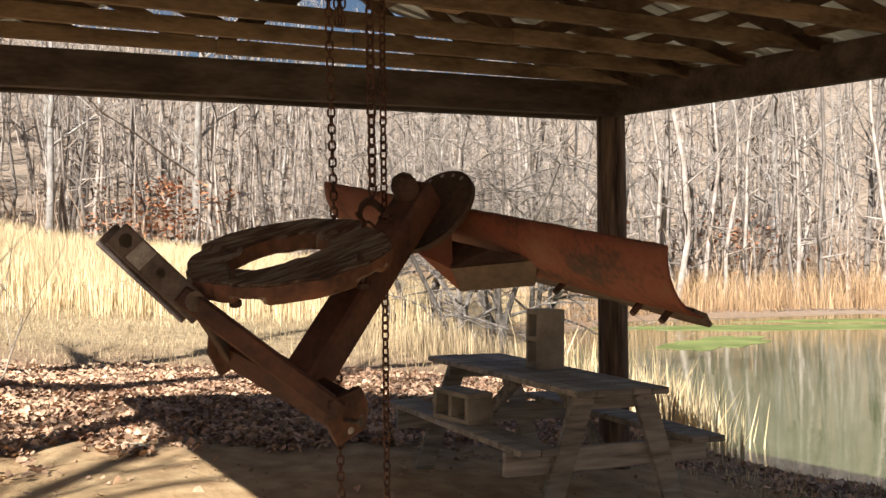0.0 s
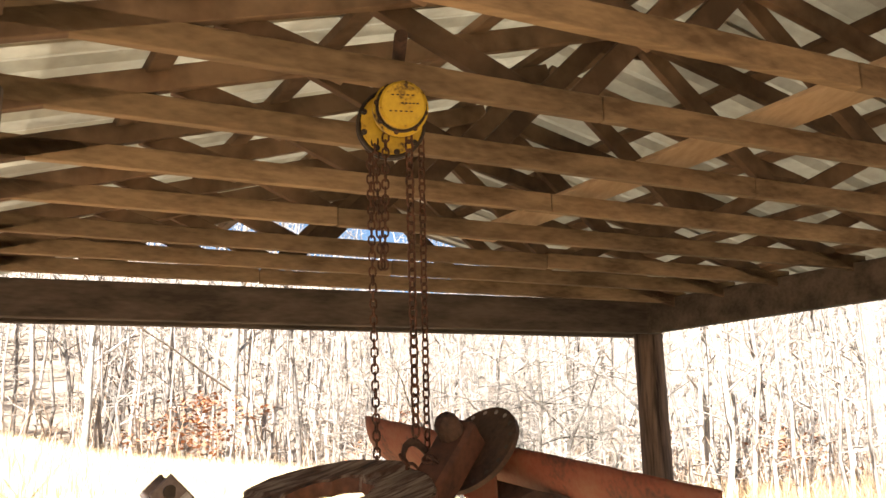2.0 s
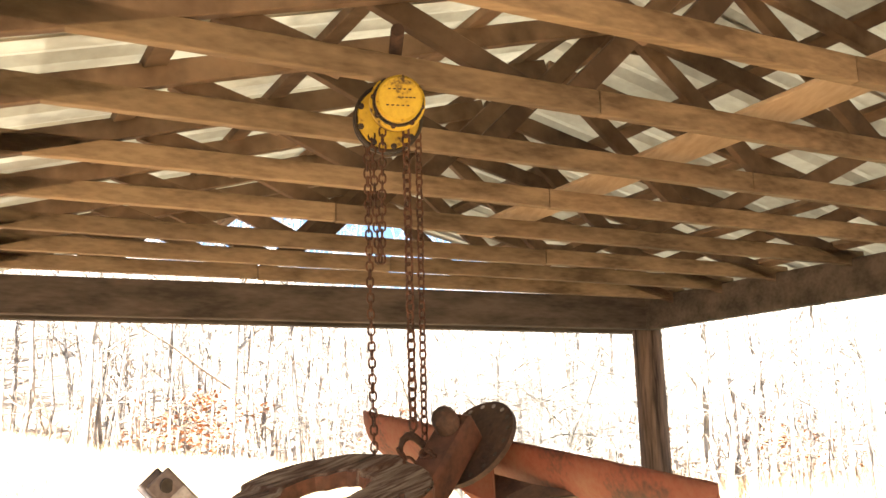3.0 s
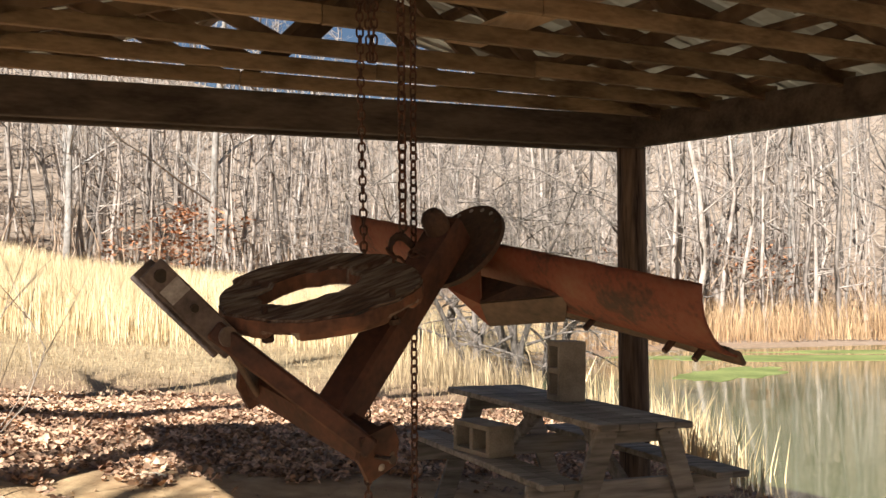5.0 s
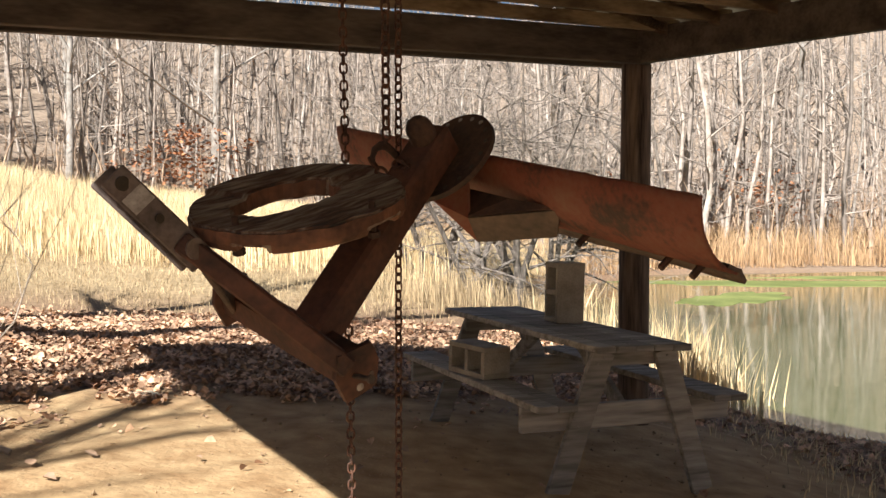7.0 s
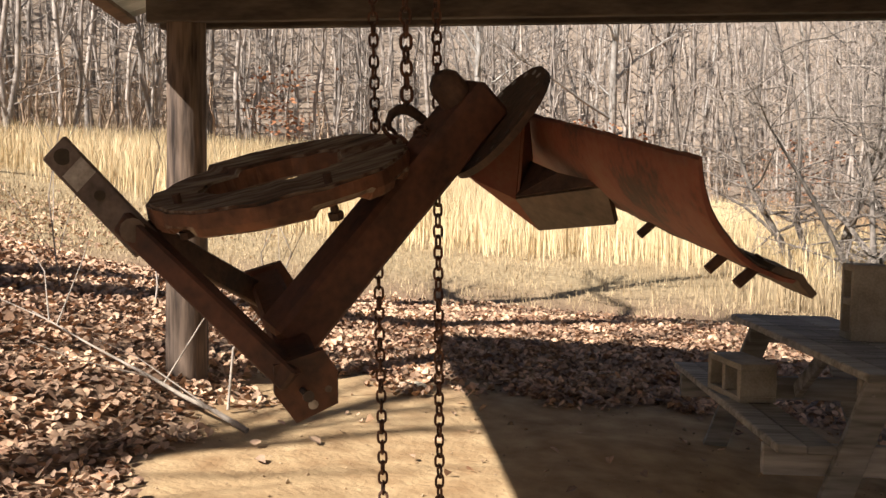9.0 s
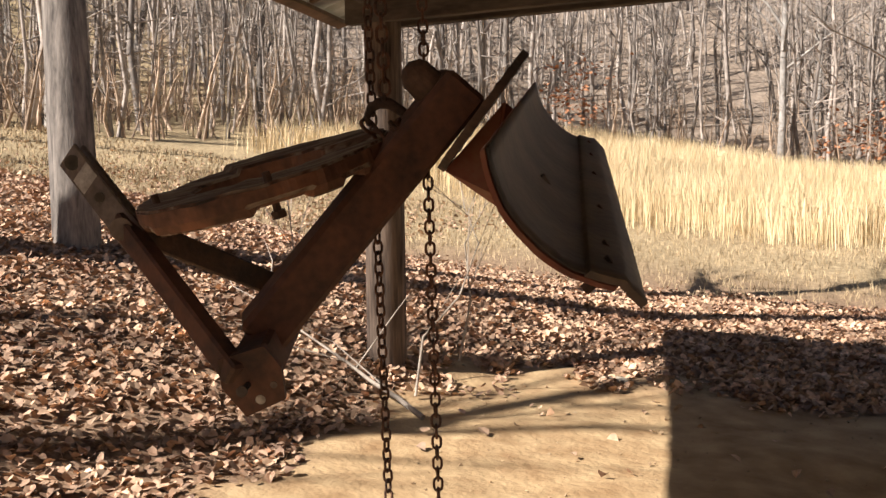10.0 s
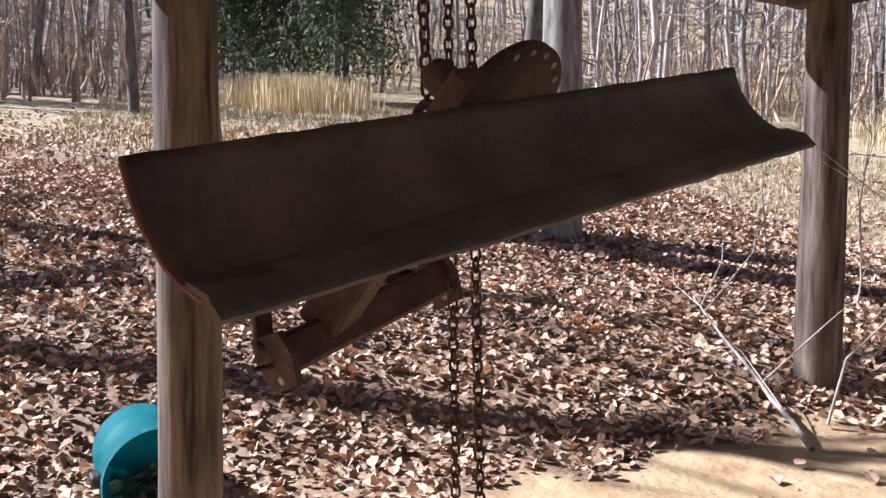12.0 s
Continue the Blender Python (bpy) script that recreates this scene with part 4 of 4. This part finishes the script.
def sapling_kind(seed, branches, sprays):
    """A slim bare tree of unit height: crooked stem, rising branches, fine sprays."""
    q = np.random.default_rng(seed)
    V, T = [], []

    def put(pts, radii, seg=3):
        v, t = prism_run([np.asarray(p, float) for p in pts], radii, seg)
        T.extend([(a + len(V), b + len(V), c + len(V)) for a, b, c in t])
        V.extend(v)

    sway = np.cumsum(q.normal(0, 0.018, (6, 2)), 0)
    stem = [np.array((sway[i, 0], sway[i, 1], i / 5)) for i in range(6)]
    put(stem, [0.0085, 0.0072, 0.0058, 0.0042, 0.0028, 0.0008], 4)
    for _ in range(branches):
        f = q.uniform(0.10, 0.97) * 5
        i = min(int(f), 4)
        a = stem[i] + (stem[i + 1] - stem[i]) * (f - i)
        az, reach = q.uniform(0, 6.28), q.uniform(0.07, 0.20) * (1.2 - f / 6)
        out = np.array((math.cos(az), math.sin(az), q.uniform(0.0, 1.0)))
        m = a + out * reach * 0.5 + q.normal(0, 0.012, 3)
        e = a + out * reach + np.array((0, 0, q.uniform(0, 0.05))) + q.normal(0, 0.018, 3)
        put((a, m, e), (0.0030, 0.0020, 0.0006))
        for _ in range(sprays):
            b = a + (e - a) * q.uniform(0.3, 1.0)
            g = b + (out * 0.5 + q.normal(0, 0.7, 3)) * q.uniform(0.02, 0.06)
            put((b, g), (0.0011, 0.0004))
    return np.array(V), np.array(T)


def merged(name, kinds, places, mat):
    vs, ts, base = [], [], 0
    for x, y, z, k, h, turn, wide in places:
        v, t = kinds[k]
        c, s = math.cos(turn) * h * wide, math.sin(turn) * h * wide
        vs.append(np.stack([v[:, 0] * c - v[:, 1] * s + x, v[:, 0] * s + v[:, 1] * c + y, v[:, 2] * h + z], 1))
        ts.append(t + base)
        base += len(v)
    return new(name, fast_mesh(name, np.concatenate(vs), np.concatenate(ts), mat))


def far_wood():
    """Slim trees too many and too far to count; a thinner unseen ring is added behind the camera to block low skylight.
    """
    rnd = random.Random(3)
    kinds = [sapling_kind(200 + k, 14, 3) for k in range(7)]
    places = []
    while len(places) < 2000:
        ang = radians(rnd.uniform(15, 212) if len(places) < 1800 else rnd.uniform(212, 375))
        d = 30 + 62 * rnd.random()
        x, y = 3 + d * math.cos(ang), -4 + d * math.sin(ang)
        if clear_of_view(x, y):
            places.append((x, y, ground_at(x, y) - 0.2, rnd.randrange(7), rnd.uniform(7, 17), rnd.uniform(0, 6.28), rnd.uniform(0.8, 1.3)))
    tagged(merged("far_wood", kinds, places, M_TWIG), "dense grey-brown leafless wood on the far slope, added unseen behind the camera", "woods", kind="stuff")


far_wood()


def thicket():
    """Brush, crooked and branching, along the wood's edge and the pond's far bank."""
    rnd = random.Random(8)
    kinds = [sapling_kind(300 + k, 9, 2) for k in range(5)]
    places = []
    while len(places) < 1600:
        ang = radians(rnd.uniform(15, 200))
        d = 25 + 30 * rnd.random()
        x, y = 3 + d * math.cos(ang), -4 + d * math.sin(ang)
        if clear_of_view(x, y):
            places.append((x, y, ground_at(x, y) - 0.05, rnd.randrange(5), rnd.uniform(1.2, 4.2), rnd.uniform(0, 6.28), rnd.uniform(1.6, 3.2)))
    tagged(merged("thicket", kinds, places, M_BRUSH), "tangled brown brush at the edge of the wood", "brush", kind="stuff")


thicket()


def leaf_cloud(name, centers, size, mat, label, category, seed, kind="stuff"):
    """Small folded leaves scattered about the given centres (x, y, z, radius, count)."""
    g = np.random.default_rng(seed)
    verts, faces = [], []
    for x, y, z, r, n in centers:
        pts = g.normal(0, 1, (n, 3)) * r * np.array((1, 1, 0.6)) + np.array((x, y, z))
        for p in pts:
            a, t = g.uniform(0, 6.28), g.uniform(-1, 1)
            u = np.array((math.cos(a), math.sin(a), t * 0.6)) * size * g.uniform(0.6, 1.4)
            v = np.array((-math.sin(a), math.cos(a), g.uniform(-1, 1))) * size * 0.6
            i = len(verts)
            verts += [tuple(p - u), tuple(p + v), tuple(p + u), tuple(p - v)]
            faces.append((i, i + 1, i + 2, i + 3))
    ob = new(name, from_arrays(name, verts, faces, mat))
    return tagged(ob, label, category, kind=kind)


gx = np.random.default_rng(2)
spots = []
for k in range(46):
    a, d = radians((99, 101, 86, 72, 118, 64)[k % 6] + gx.normal(0, 1.3)), gx.uniform(45, 50)
    x, y = 3 + d * math.cos(a), -4 + d * math.sin(a)
    spots.append((x, y, ground_at(x, y) + gx.uniform(1.0, 4.5), gx.uniform(0.4, 1.0), 45))
leaf_cloud("russet_leaves", spots, 0.13, M_RUSSET, "russet dead leaves clinging to young beeches", "leaves", 4)


def build_cedar(x, y, h):
    t = thing("cedar_tree", "dark green cedar at the edge of the wood", "tree", "cedars", (x, y, ground_at(x, y)))
    bm = bmesh.new()
    add_rod(bm, (0, 0, -0.2), (0, 0, h * 0.9), 0.16, 0.03, 8)
    part("trunk", bm, M_BARK, t)
    g = np.random.default_rng(int(abs(x) * 10))
    verts, faces = [], []
    for _ in range(9500):
        f = g.random() ** 0.7
        r = h * 0.30 * (1 - f) ** 0.8 * math.sqrt(g.random()) + 0.1
        a = g.uniform(0, 6.28)
        r *= 1 + 0.35 * math.sin(a * 3 + f * 9)
        p = np.array((r * math.cos(a), r * math.sin(a), h * (0.12 + 0.9 * f) - 0.1 * r))
        u, v = g.normal(0, 0.10, 3), g.normal(0, 0.06, 3)
        i = len(verts)
        verts += [tuple(p - u), tuple(p + v), tuple(p + u)]
        faces.append((i, i + 1, i + 2))
    new("crown", from_arrays("crown", verts, faces, M_CEDAR)).parent = t


for cx, cy, ch in ((-33, 2.5, 9), (-36, 3.4, 10), (-38, 0.5, 9), (-37, -1.4, 8)):
    build_cedar(cx, cy, ch)


# ---- grasses ----
def grass_field(name, pts, h_lo, h_hi, width, mat, label, seed, bend=0.25):
    """Thin bent blades, one triangle strip each."""
    g = np.random.default_rng(seed)
    n = len(pts)
    x, y = pts[:, 0], pts[:, 1]
    z = ground_z(x, y) - 0.02
    h = g.uniform(h_lo, h_hi, n)
    a, lean = g.uniform(0, 6.28, n), np.abs(g.normal(0, bend, n)) * h
    wa = g.uniform(0, 6.28, n)
    wx, wy = np.cos(wa) * width / 2, np.sin(wa) * width / 2
    mx, my = x + np.cos(a) * lean * 0.3, y + np.sin(a) * lean * 0.3
    tx, ty = x + np.cos(a) * lean, y + np.sin(a) * lean
    v = np.stack([np.stack([x - wx, y - wy, z], 1), np.stack([x + wx, y + wy, z], 1), np.stack([mx + wx, my + wy, z + h * 0.6], 1),
                  np.stack([mx - wx, my - wy, z + h * 0.6], 1), np.stack([tx, ty, z + h], 1)], 1).reshape(-1, 3)
    i = np.arange(n) * 5
    faces = np.concatenate([np.stack([i, i + 1, i + 2, i + 3], 1)]).tolist() + np.stack([i + 3, i + 2, i + 4], 1).tolist()
    ob = new(name, from_arrays(name, v.tolist(), faces, mat))
    return tagged(ob, label, "grass", kind="stuff")


g = np.random.default_rng(11)


def scatter(n, x0, x1, y0, y1, keep):
    p = np.stack([g.uniform(x0, x1, n), g.uniform(y0, y1, n)], 1)
    return p[keep(p[:, 0], p[:, 1]) > g.random(n)]


def off_pond(x, y, margin=17.5):
    return (np.hypot(x - POND[0], y - POND[1]) > margin).astype(float)


field = scatter(230000, -21, 12, 13, 44, lambda x, y: smoothstep(13.0, 21, y + 0.10 * x) * off_pond(x, y, 17.0) * smoothstep(8, 5, x - 0.12 * y) * (0.45 + 0.55 * smoothstep(40, 18, y)) * (0.35 + 0.65 * smoothstep(-0.3, 0.35, np.sin(x * 0.5 + y * 0.23) + np.sin(y * 0.7 - x * 0.3) + 0.9)))
grass_field("golden_field", field, 0.55, 1.35, 0.013, M_GRASS, "tall dry golden grass of the sunlit field", 21, 0.22)
mid = scatter(62000, -16, 9, 3.2, 19, lambda x, y: smoothstep(4, 9, y) * off_pond(x, y, 17.6) * 0.9)
grass_field("short_grass", mid, 0.03, 0.15, 0.009, M_SHORTGRASS, "short dull winter grass before the field", 22, 0.7)
slope = scatter(30000, -36, -4, -6, 14, lambda x, y: smoothstep(-5, -11, x) * 0.9)
grass_field("yard_grass", slope, 0.05, 0.22, 0.02, M_SHORTGRASS, "thin pale winter grass on the rising yard", 23, 0.6)
patch = np.stack([g.normal(-27, 1.5, 3000), g.normal(0.2, 0.95, 3000)], 1)
grass_field("golden_patch", patch, 0.7, 1.3, 0.025, M_GRASS, "clump of tall golden grass below the cedars", 24, 0.15)
reeds = np.concatenate([np.stack([g.normal(7.0, 0.34, 420), g.normal(4.85, 0.35, 420)], 1), np.stack([g.normal(6.6, 0.4, 260), g.normal(6.2, 0.5, 260)], 1)])
grass_field("bank_reeds", reeds, 0.65, 1.3, 0.017, M_GRASS, "tall dry golden reed grass on the pond bank", 25, 0.18)
tuft = np.stack([g.normal(5.4, 1.1, 1500), g.normal(9.8, 1.2, 1500)], 1)
grass_field("tan_tufts", tuft, 0.2, 0.75, 0.012, M_SHORTGRASS, "tan dry grass among the bank trees", 28, 0.28)
bank = scatter(11000, 5.0, 9.0, -4, 8, lambda x, y: off_pond(x, y, 16.6) * smoothstep(5.2, 6.4, x) * 0.8)
grass_field("bank_grass", bank, 0.03, 0.16, 0.009, M_GRASS, "thin dry grass along the pond bank", 26, 0.5)
farbank = scatter(60000, 4, 52, 24, 50, lambda x, y: off_pond(x, y, 17.0) * smoothstep(38, 22, np.hypot(x - POND[0], y - POND[1])))
grass_field("far_bank_brush", farbank, 0.3, 1.9, 0.022, material("straw_brush", (0.30, 0.18, 0.09), (0.58, 0.40, 0.22), 0.4, 0.85, 0.0, fine=3, island=0.4), "straw-brown brush on the far bank of the pond", 27, 0.3)


# ---- leaf litter ----
def litter(n, x0, x1, y0, y1, size, keep, name, label, seed):
    """Curled dry leaves: a spine and two raised halves each."""
    q = np.random.default_rng(seed)
    p = np.stack([q.uniform(x0, x1, n), q.uniform(y0, y1, n)], 1)
    p = p[keep(p[:, 0], p[:, 1]) > q.random(n)]
    n = len(p)
    z = ground_z(p[:, 0], p[:, 1]) + q.uniform(0.004, 0.035, n)
    a, s = q.uniform(0, 6.28, n), size * q.uniform(0.55, 1.35, n)
    pitch, rollv = q.normal(0, 0.35, n), q.normal(0, 0.45, n)
    fold = q.uniform(0.1, 0.8, n)
    u = np.stack([np.cos(a) * np.cos(pitch), np.sin(a) * np.cos(pitch), np.sin(pitch)], 1) * s[:, None]
    w = np.stack([-np.sin(a) * np.cos(rollv), np.cos(a) * np.cos(rollv), np.sin(rollv)], 1) * (s * 0.42)[:, None]
    up = np.zeros((n, 3))
    up[:, 2] = s * 0.42 * fold
    c = np.concatenate([p, z[:, None]], 1)
    v = np.stack([c - u * 0.5, c + u * 0.5 + up * 0.3, c + w + up - u * 0.12, c + w * 0.75 + up + u * 0.28, c - w + up - u * 0.1, c - w * 0.8 + up + u * 0.25], 1).reshape(-1, 3)
    i = np.arange(n) * 6
    faces = np.stack([i, i + 1, i + 3, i + 2], 1).tolist() + np.stack([i, i + 4, i + 5, i + 1], 1).tolist()
    ob = new(name, from_arrays(name, v.tolist(), faces, M_LITTER))
    return tagged(ob, label, "leaf litter", kind="stuff")


litter(175000, -8.5, 3.2, -14, 6.5, 0.056, lambda x, y: ((1 - dirt_mask(x, y)) * 0.95 + 0.003) * (0.12 + 0.88 * smoothstep(-14, -7, y)) * smoothstep(6.5, 4.5, y) * smoothstep(-8.5, -6.5, x), "leaf_litter", "deep litter of curled brown oak leaves", 31)
litter(24000, 0, 7.5, -1.0, 6.5, 0.06, lambda x, y: ((1 - dirt_mask(x, y)) * 0.9 + 0.006) * off_pond(x, y, 17.0), "shaded_litter", "brown dead leaves round the picnic table", 32)
litter(32000, -24, -6, -14, 15, 0.09, lambda x, y: smoothstep(-6, -8, x) * smoothstep(-14, -9, y) * smoothstep(15, 9, y) * 0.8 * smoothstep(-22, -8, x) + 0.05, "yard_litter", "scattered dead leaves on the rising yard", 33)
litter(14000, 4, 10, -14, -0.5, 0.06, lambda x, y: smoothstep(5.3, 6.8, x) * smoothstep(-14, -8, y) * smoothstep(10, 8, x) * 0.8, "bank_litter", "dead leaves beside the pavilion", 34)


# ---- fallen branch, saplings, stone, bin ----
def branch(name, pts, r, mat, label, category, twigs=0, seed=1, parent=None):
    rnd = random.Random(seed)
    limbs, offshoots = [], []
    P = [Vector(p) for p in pts]
    limbs.append(([(p, r * (1 - 0.75 * i / (len(P) - 1))) for i, p in enumerate(P)], 7))
    for _ in range(twigs):
        i = rnd.randrange(1, len(P) - 1)
        a = P[i].lerp(P[i + 1], rnd.random())
        d = (P[i + 1] - P[i]).normalized() + Vector((rnd.gauss(0, 0.6), rnd.gauss(0, 0.6), abs(rnd.gauss(0, 0.5))))
        b = a + d.normalized() * rnd.uniform(0.25, 0.7)
        c = b + (d.normalized() + Vector((rnd.gauss(0, 0.4), rnd.gauss(0, 0.4), 0.3))).normalized() * rnd.uniform(0.1, 0.4)
        offshoots.append(([(a, r * 0.35), (b, r * 0.22), (c, r * 0.08)], 4))
    ob = new(name, limbs_mesh(name, limbs, mat))
    for limb in offshoots:
        new("twig", limbs_mesh("twig", [limb], mat)).parent = ob
    return tagged(ob, label, category)


branch("fallen_branch", [(0.78, -0.65, -0.02), (0.55, -0.60, 0.06), (0.30, -0.56, 0.13), (0.04, -0.49, 0.21), (-0.45, -0.40, 0.36), (-1.02, -0.27, 0.54)], 0.018, M_STICK, "bleached fallen branch lying on the leaves", "branch", 6, 3)
for k, pts in enumerate(([(0.45, -0.30, 0.0), (0.40, -0.15, 0.35), (0.62, -0.05, 0.62), (0.70, 0.05, 0.95), (0.55, 0.1, 1.2)],
                         [(-1.1, 1.1, 0.05), (-1.05, 1.15, 0.6), (-1.15, 1.2, 1.2), (-1.05, 1.2, 1.7)],
                         [(-1.8, 0.8, 0.1), (-1.75, 0.85, 0.6), (-1.8, 0.8, 1.3), (-1.7, 0.8, 1.8)],
                         [(0.2, 0.5, 0.0), (0.25, 0.6, 0.5), (0.1, 0.75, 0.9), (0.2, 0.9, 1.2)])):
    branch("sapling", pts, 0.010, M_STICK if k in (0, 3) else M_TWIG, "thin leafless sapling by the post" if k in (0, 3) else "thin leafless sapling in the litter", "sapling", 7, 20 + k)


def build_stone(x, y, r, seed):
    bm = bmesh.new()
    bmesh.ops.create_icosphere(bm, subdivisions=3, radius=r)
    for v in bm.verts:
        v.co *= 1 + 0.35 * noise.noise(v.co * (2.2 / r) + Vector((seed, 0, 0)))
        v.co.z *= 0.28
        v.co.x *= 1.3
    bm.transform(Matrix.Translation((x, y, ground_at(x, y) + r * 0.12)))
    return tagged(part("flat_stone", bm, M_STONE), "flat pale stone on the bare earth", "stone")


build_stone(1.169, 1.009, 0.085, 1)


def clods():
    """Crumbs of earth and grit on the trodden floor."""
    q = np.random.default_rng(77)
    n = 2600
    p = np.stack([q.uniform(0.2, 6.0, n), q.uniform(-7, 1.6, n)], 1)
    p = p[dirt_mask(p[:, 0], p[:, 1]) > q.random(n)]
    n = len(p)
    s = 0.004 + 0.011 * q.random(n) ** 4
    z = ground_z(p[:, 0], p[:, 1]) + s * 0.2
    base = np.array(((1, 0, 0), (-0.2, 1, 0), (-1, -0.1, 0), (0.1, -1, 0), (0.1, 0.1, 0.8), (0, 0, -0.8)))
    v = np.concatenate([p, z[:, None]], 1)[:, None, :] + (base[None] + q.normal(0, 0.25, (n, 6, 3))) * s[:, None, None]
    i = (np.arange(n) * 6)[:, None]
    tri = np.array(((0, 1, 4), (1, 2, 4), (2, 3, 4), (3, 0, 4), (1, 0, 5), (2, 1, 5), (3, 2, 5), (0, 3, 5)))
    faces = (i[:, :, None] + tri[None]).reshape(-1, 3)
    ob = new("earth_crumbs", from_arrays("earth_crumbs", v.reshape(-1, 3).tolist(), faces.tolist(), M_CLOD))
    tagged(ob, "loose crumbs of ochre earth on the floor", "earth", kind="stuff")


M_CLOD = material("ochre_clod", (0.24, 0.15, 0.08), (0.46, 0.33, 0.19), 6, 0.95, 0.2, island=0.25)
clods()


def build_bin():
    """Teal plastic drum lying on its side, dark open mouth towards the pavilion."""
    t = thing("plastic_drum", "teal plastic drum on its side in the leaves", "drum", at=(1.0, -3.80, ground_at(1.0, -3.80) + 0.19))
    bm = bmesh.new()
    N = 36
    prof = [(0.215, 0.0), (0.22, 0.03), (0.208, 0.05), (0.208, 0.26), (0.215, 0.29), (0.208, 0.32), (0.20, 0.54), (0.15, 0.60), (0.0, 0.62)]
    rings = [[bm.verts.new((r * math.cos(i / N * math.tau), z, r * math.sin(i / N * math.tau))) for i in range(N)] for r, z in prof[:-1]]
    for a, b in zip(rings, rings[1:]):
        for i in range(N):
            bm.faces.new((a[i], a[(i + 1) % N], b[(i + 1) % N], b[i])).smooth = True
    bm.faces.new(rings[-1])
    bmesh.ops.solidify(bm, geom=bm.faces[:], thickness=0.008)
    part("body", bm, M_TEAL, t)
    for sx in (-1, 1):
        bar("handle", (sx * 0.21, 0.08, 0.02), (sx * 0.25, 0.08, 0.02), 0.09, 0.05, M_BLACK, t, bevel=0.008)
    t.rotation_euler = (0, 0, radians(100))


build_bin()
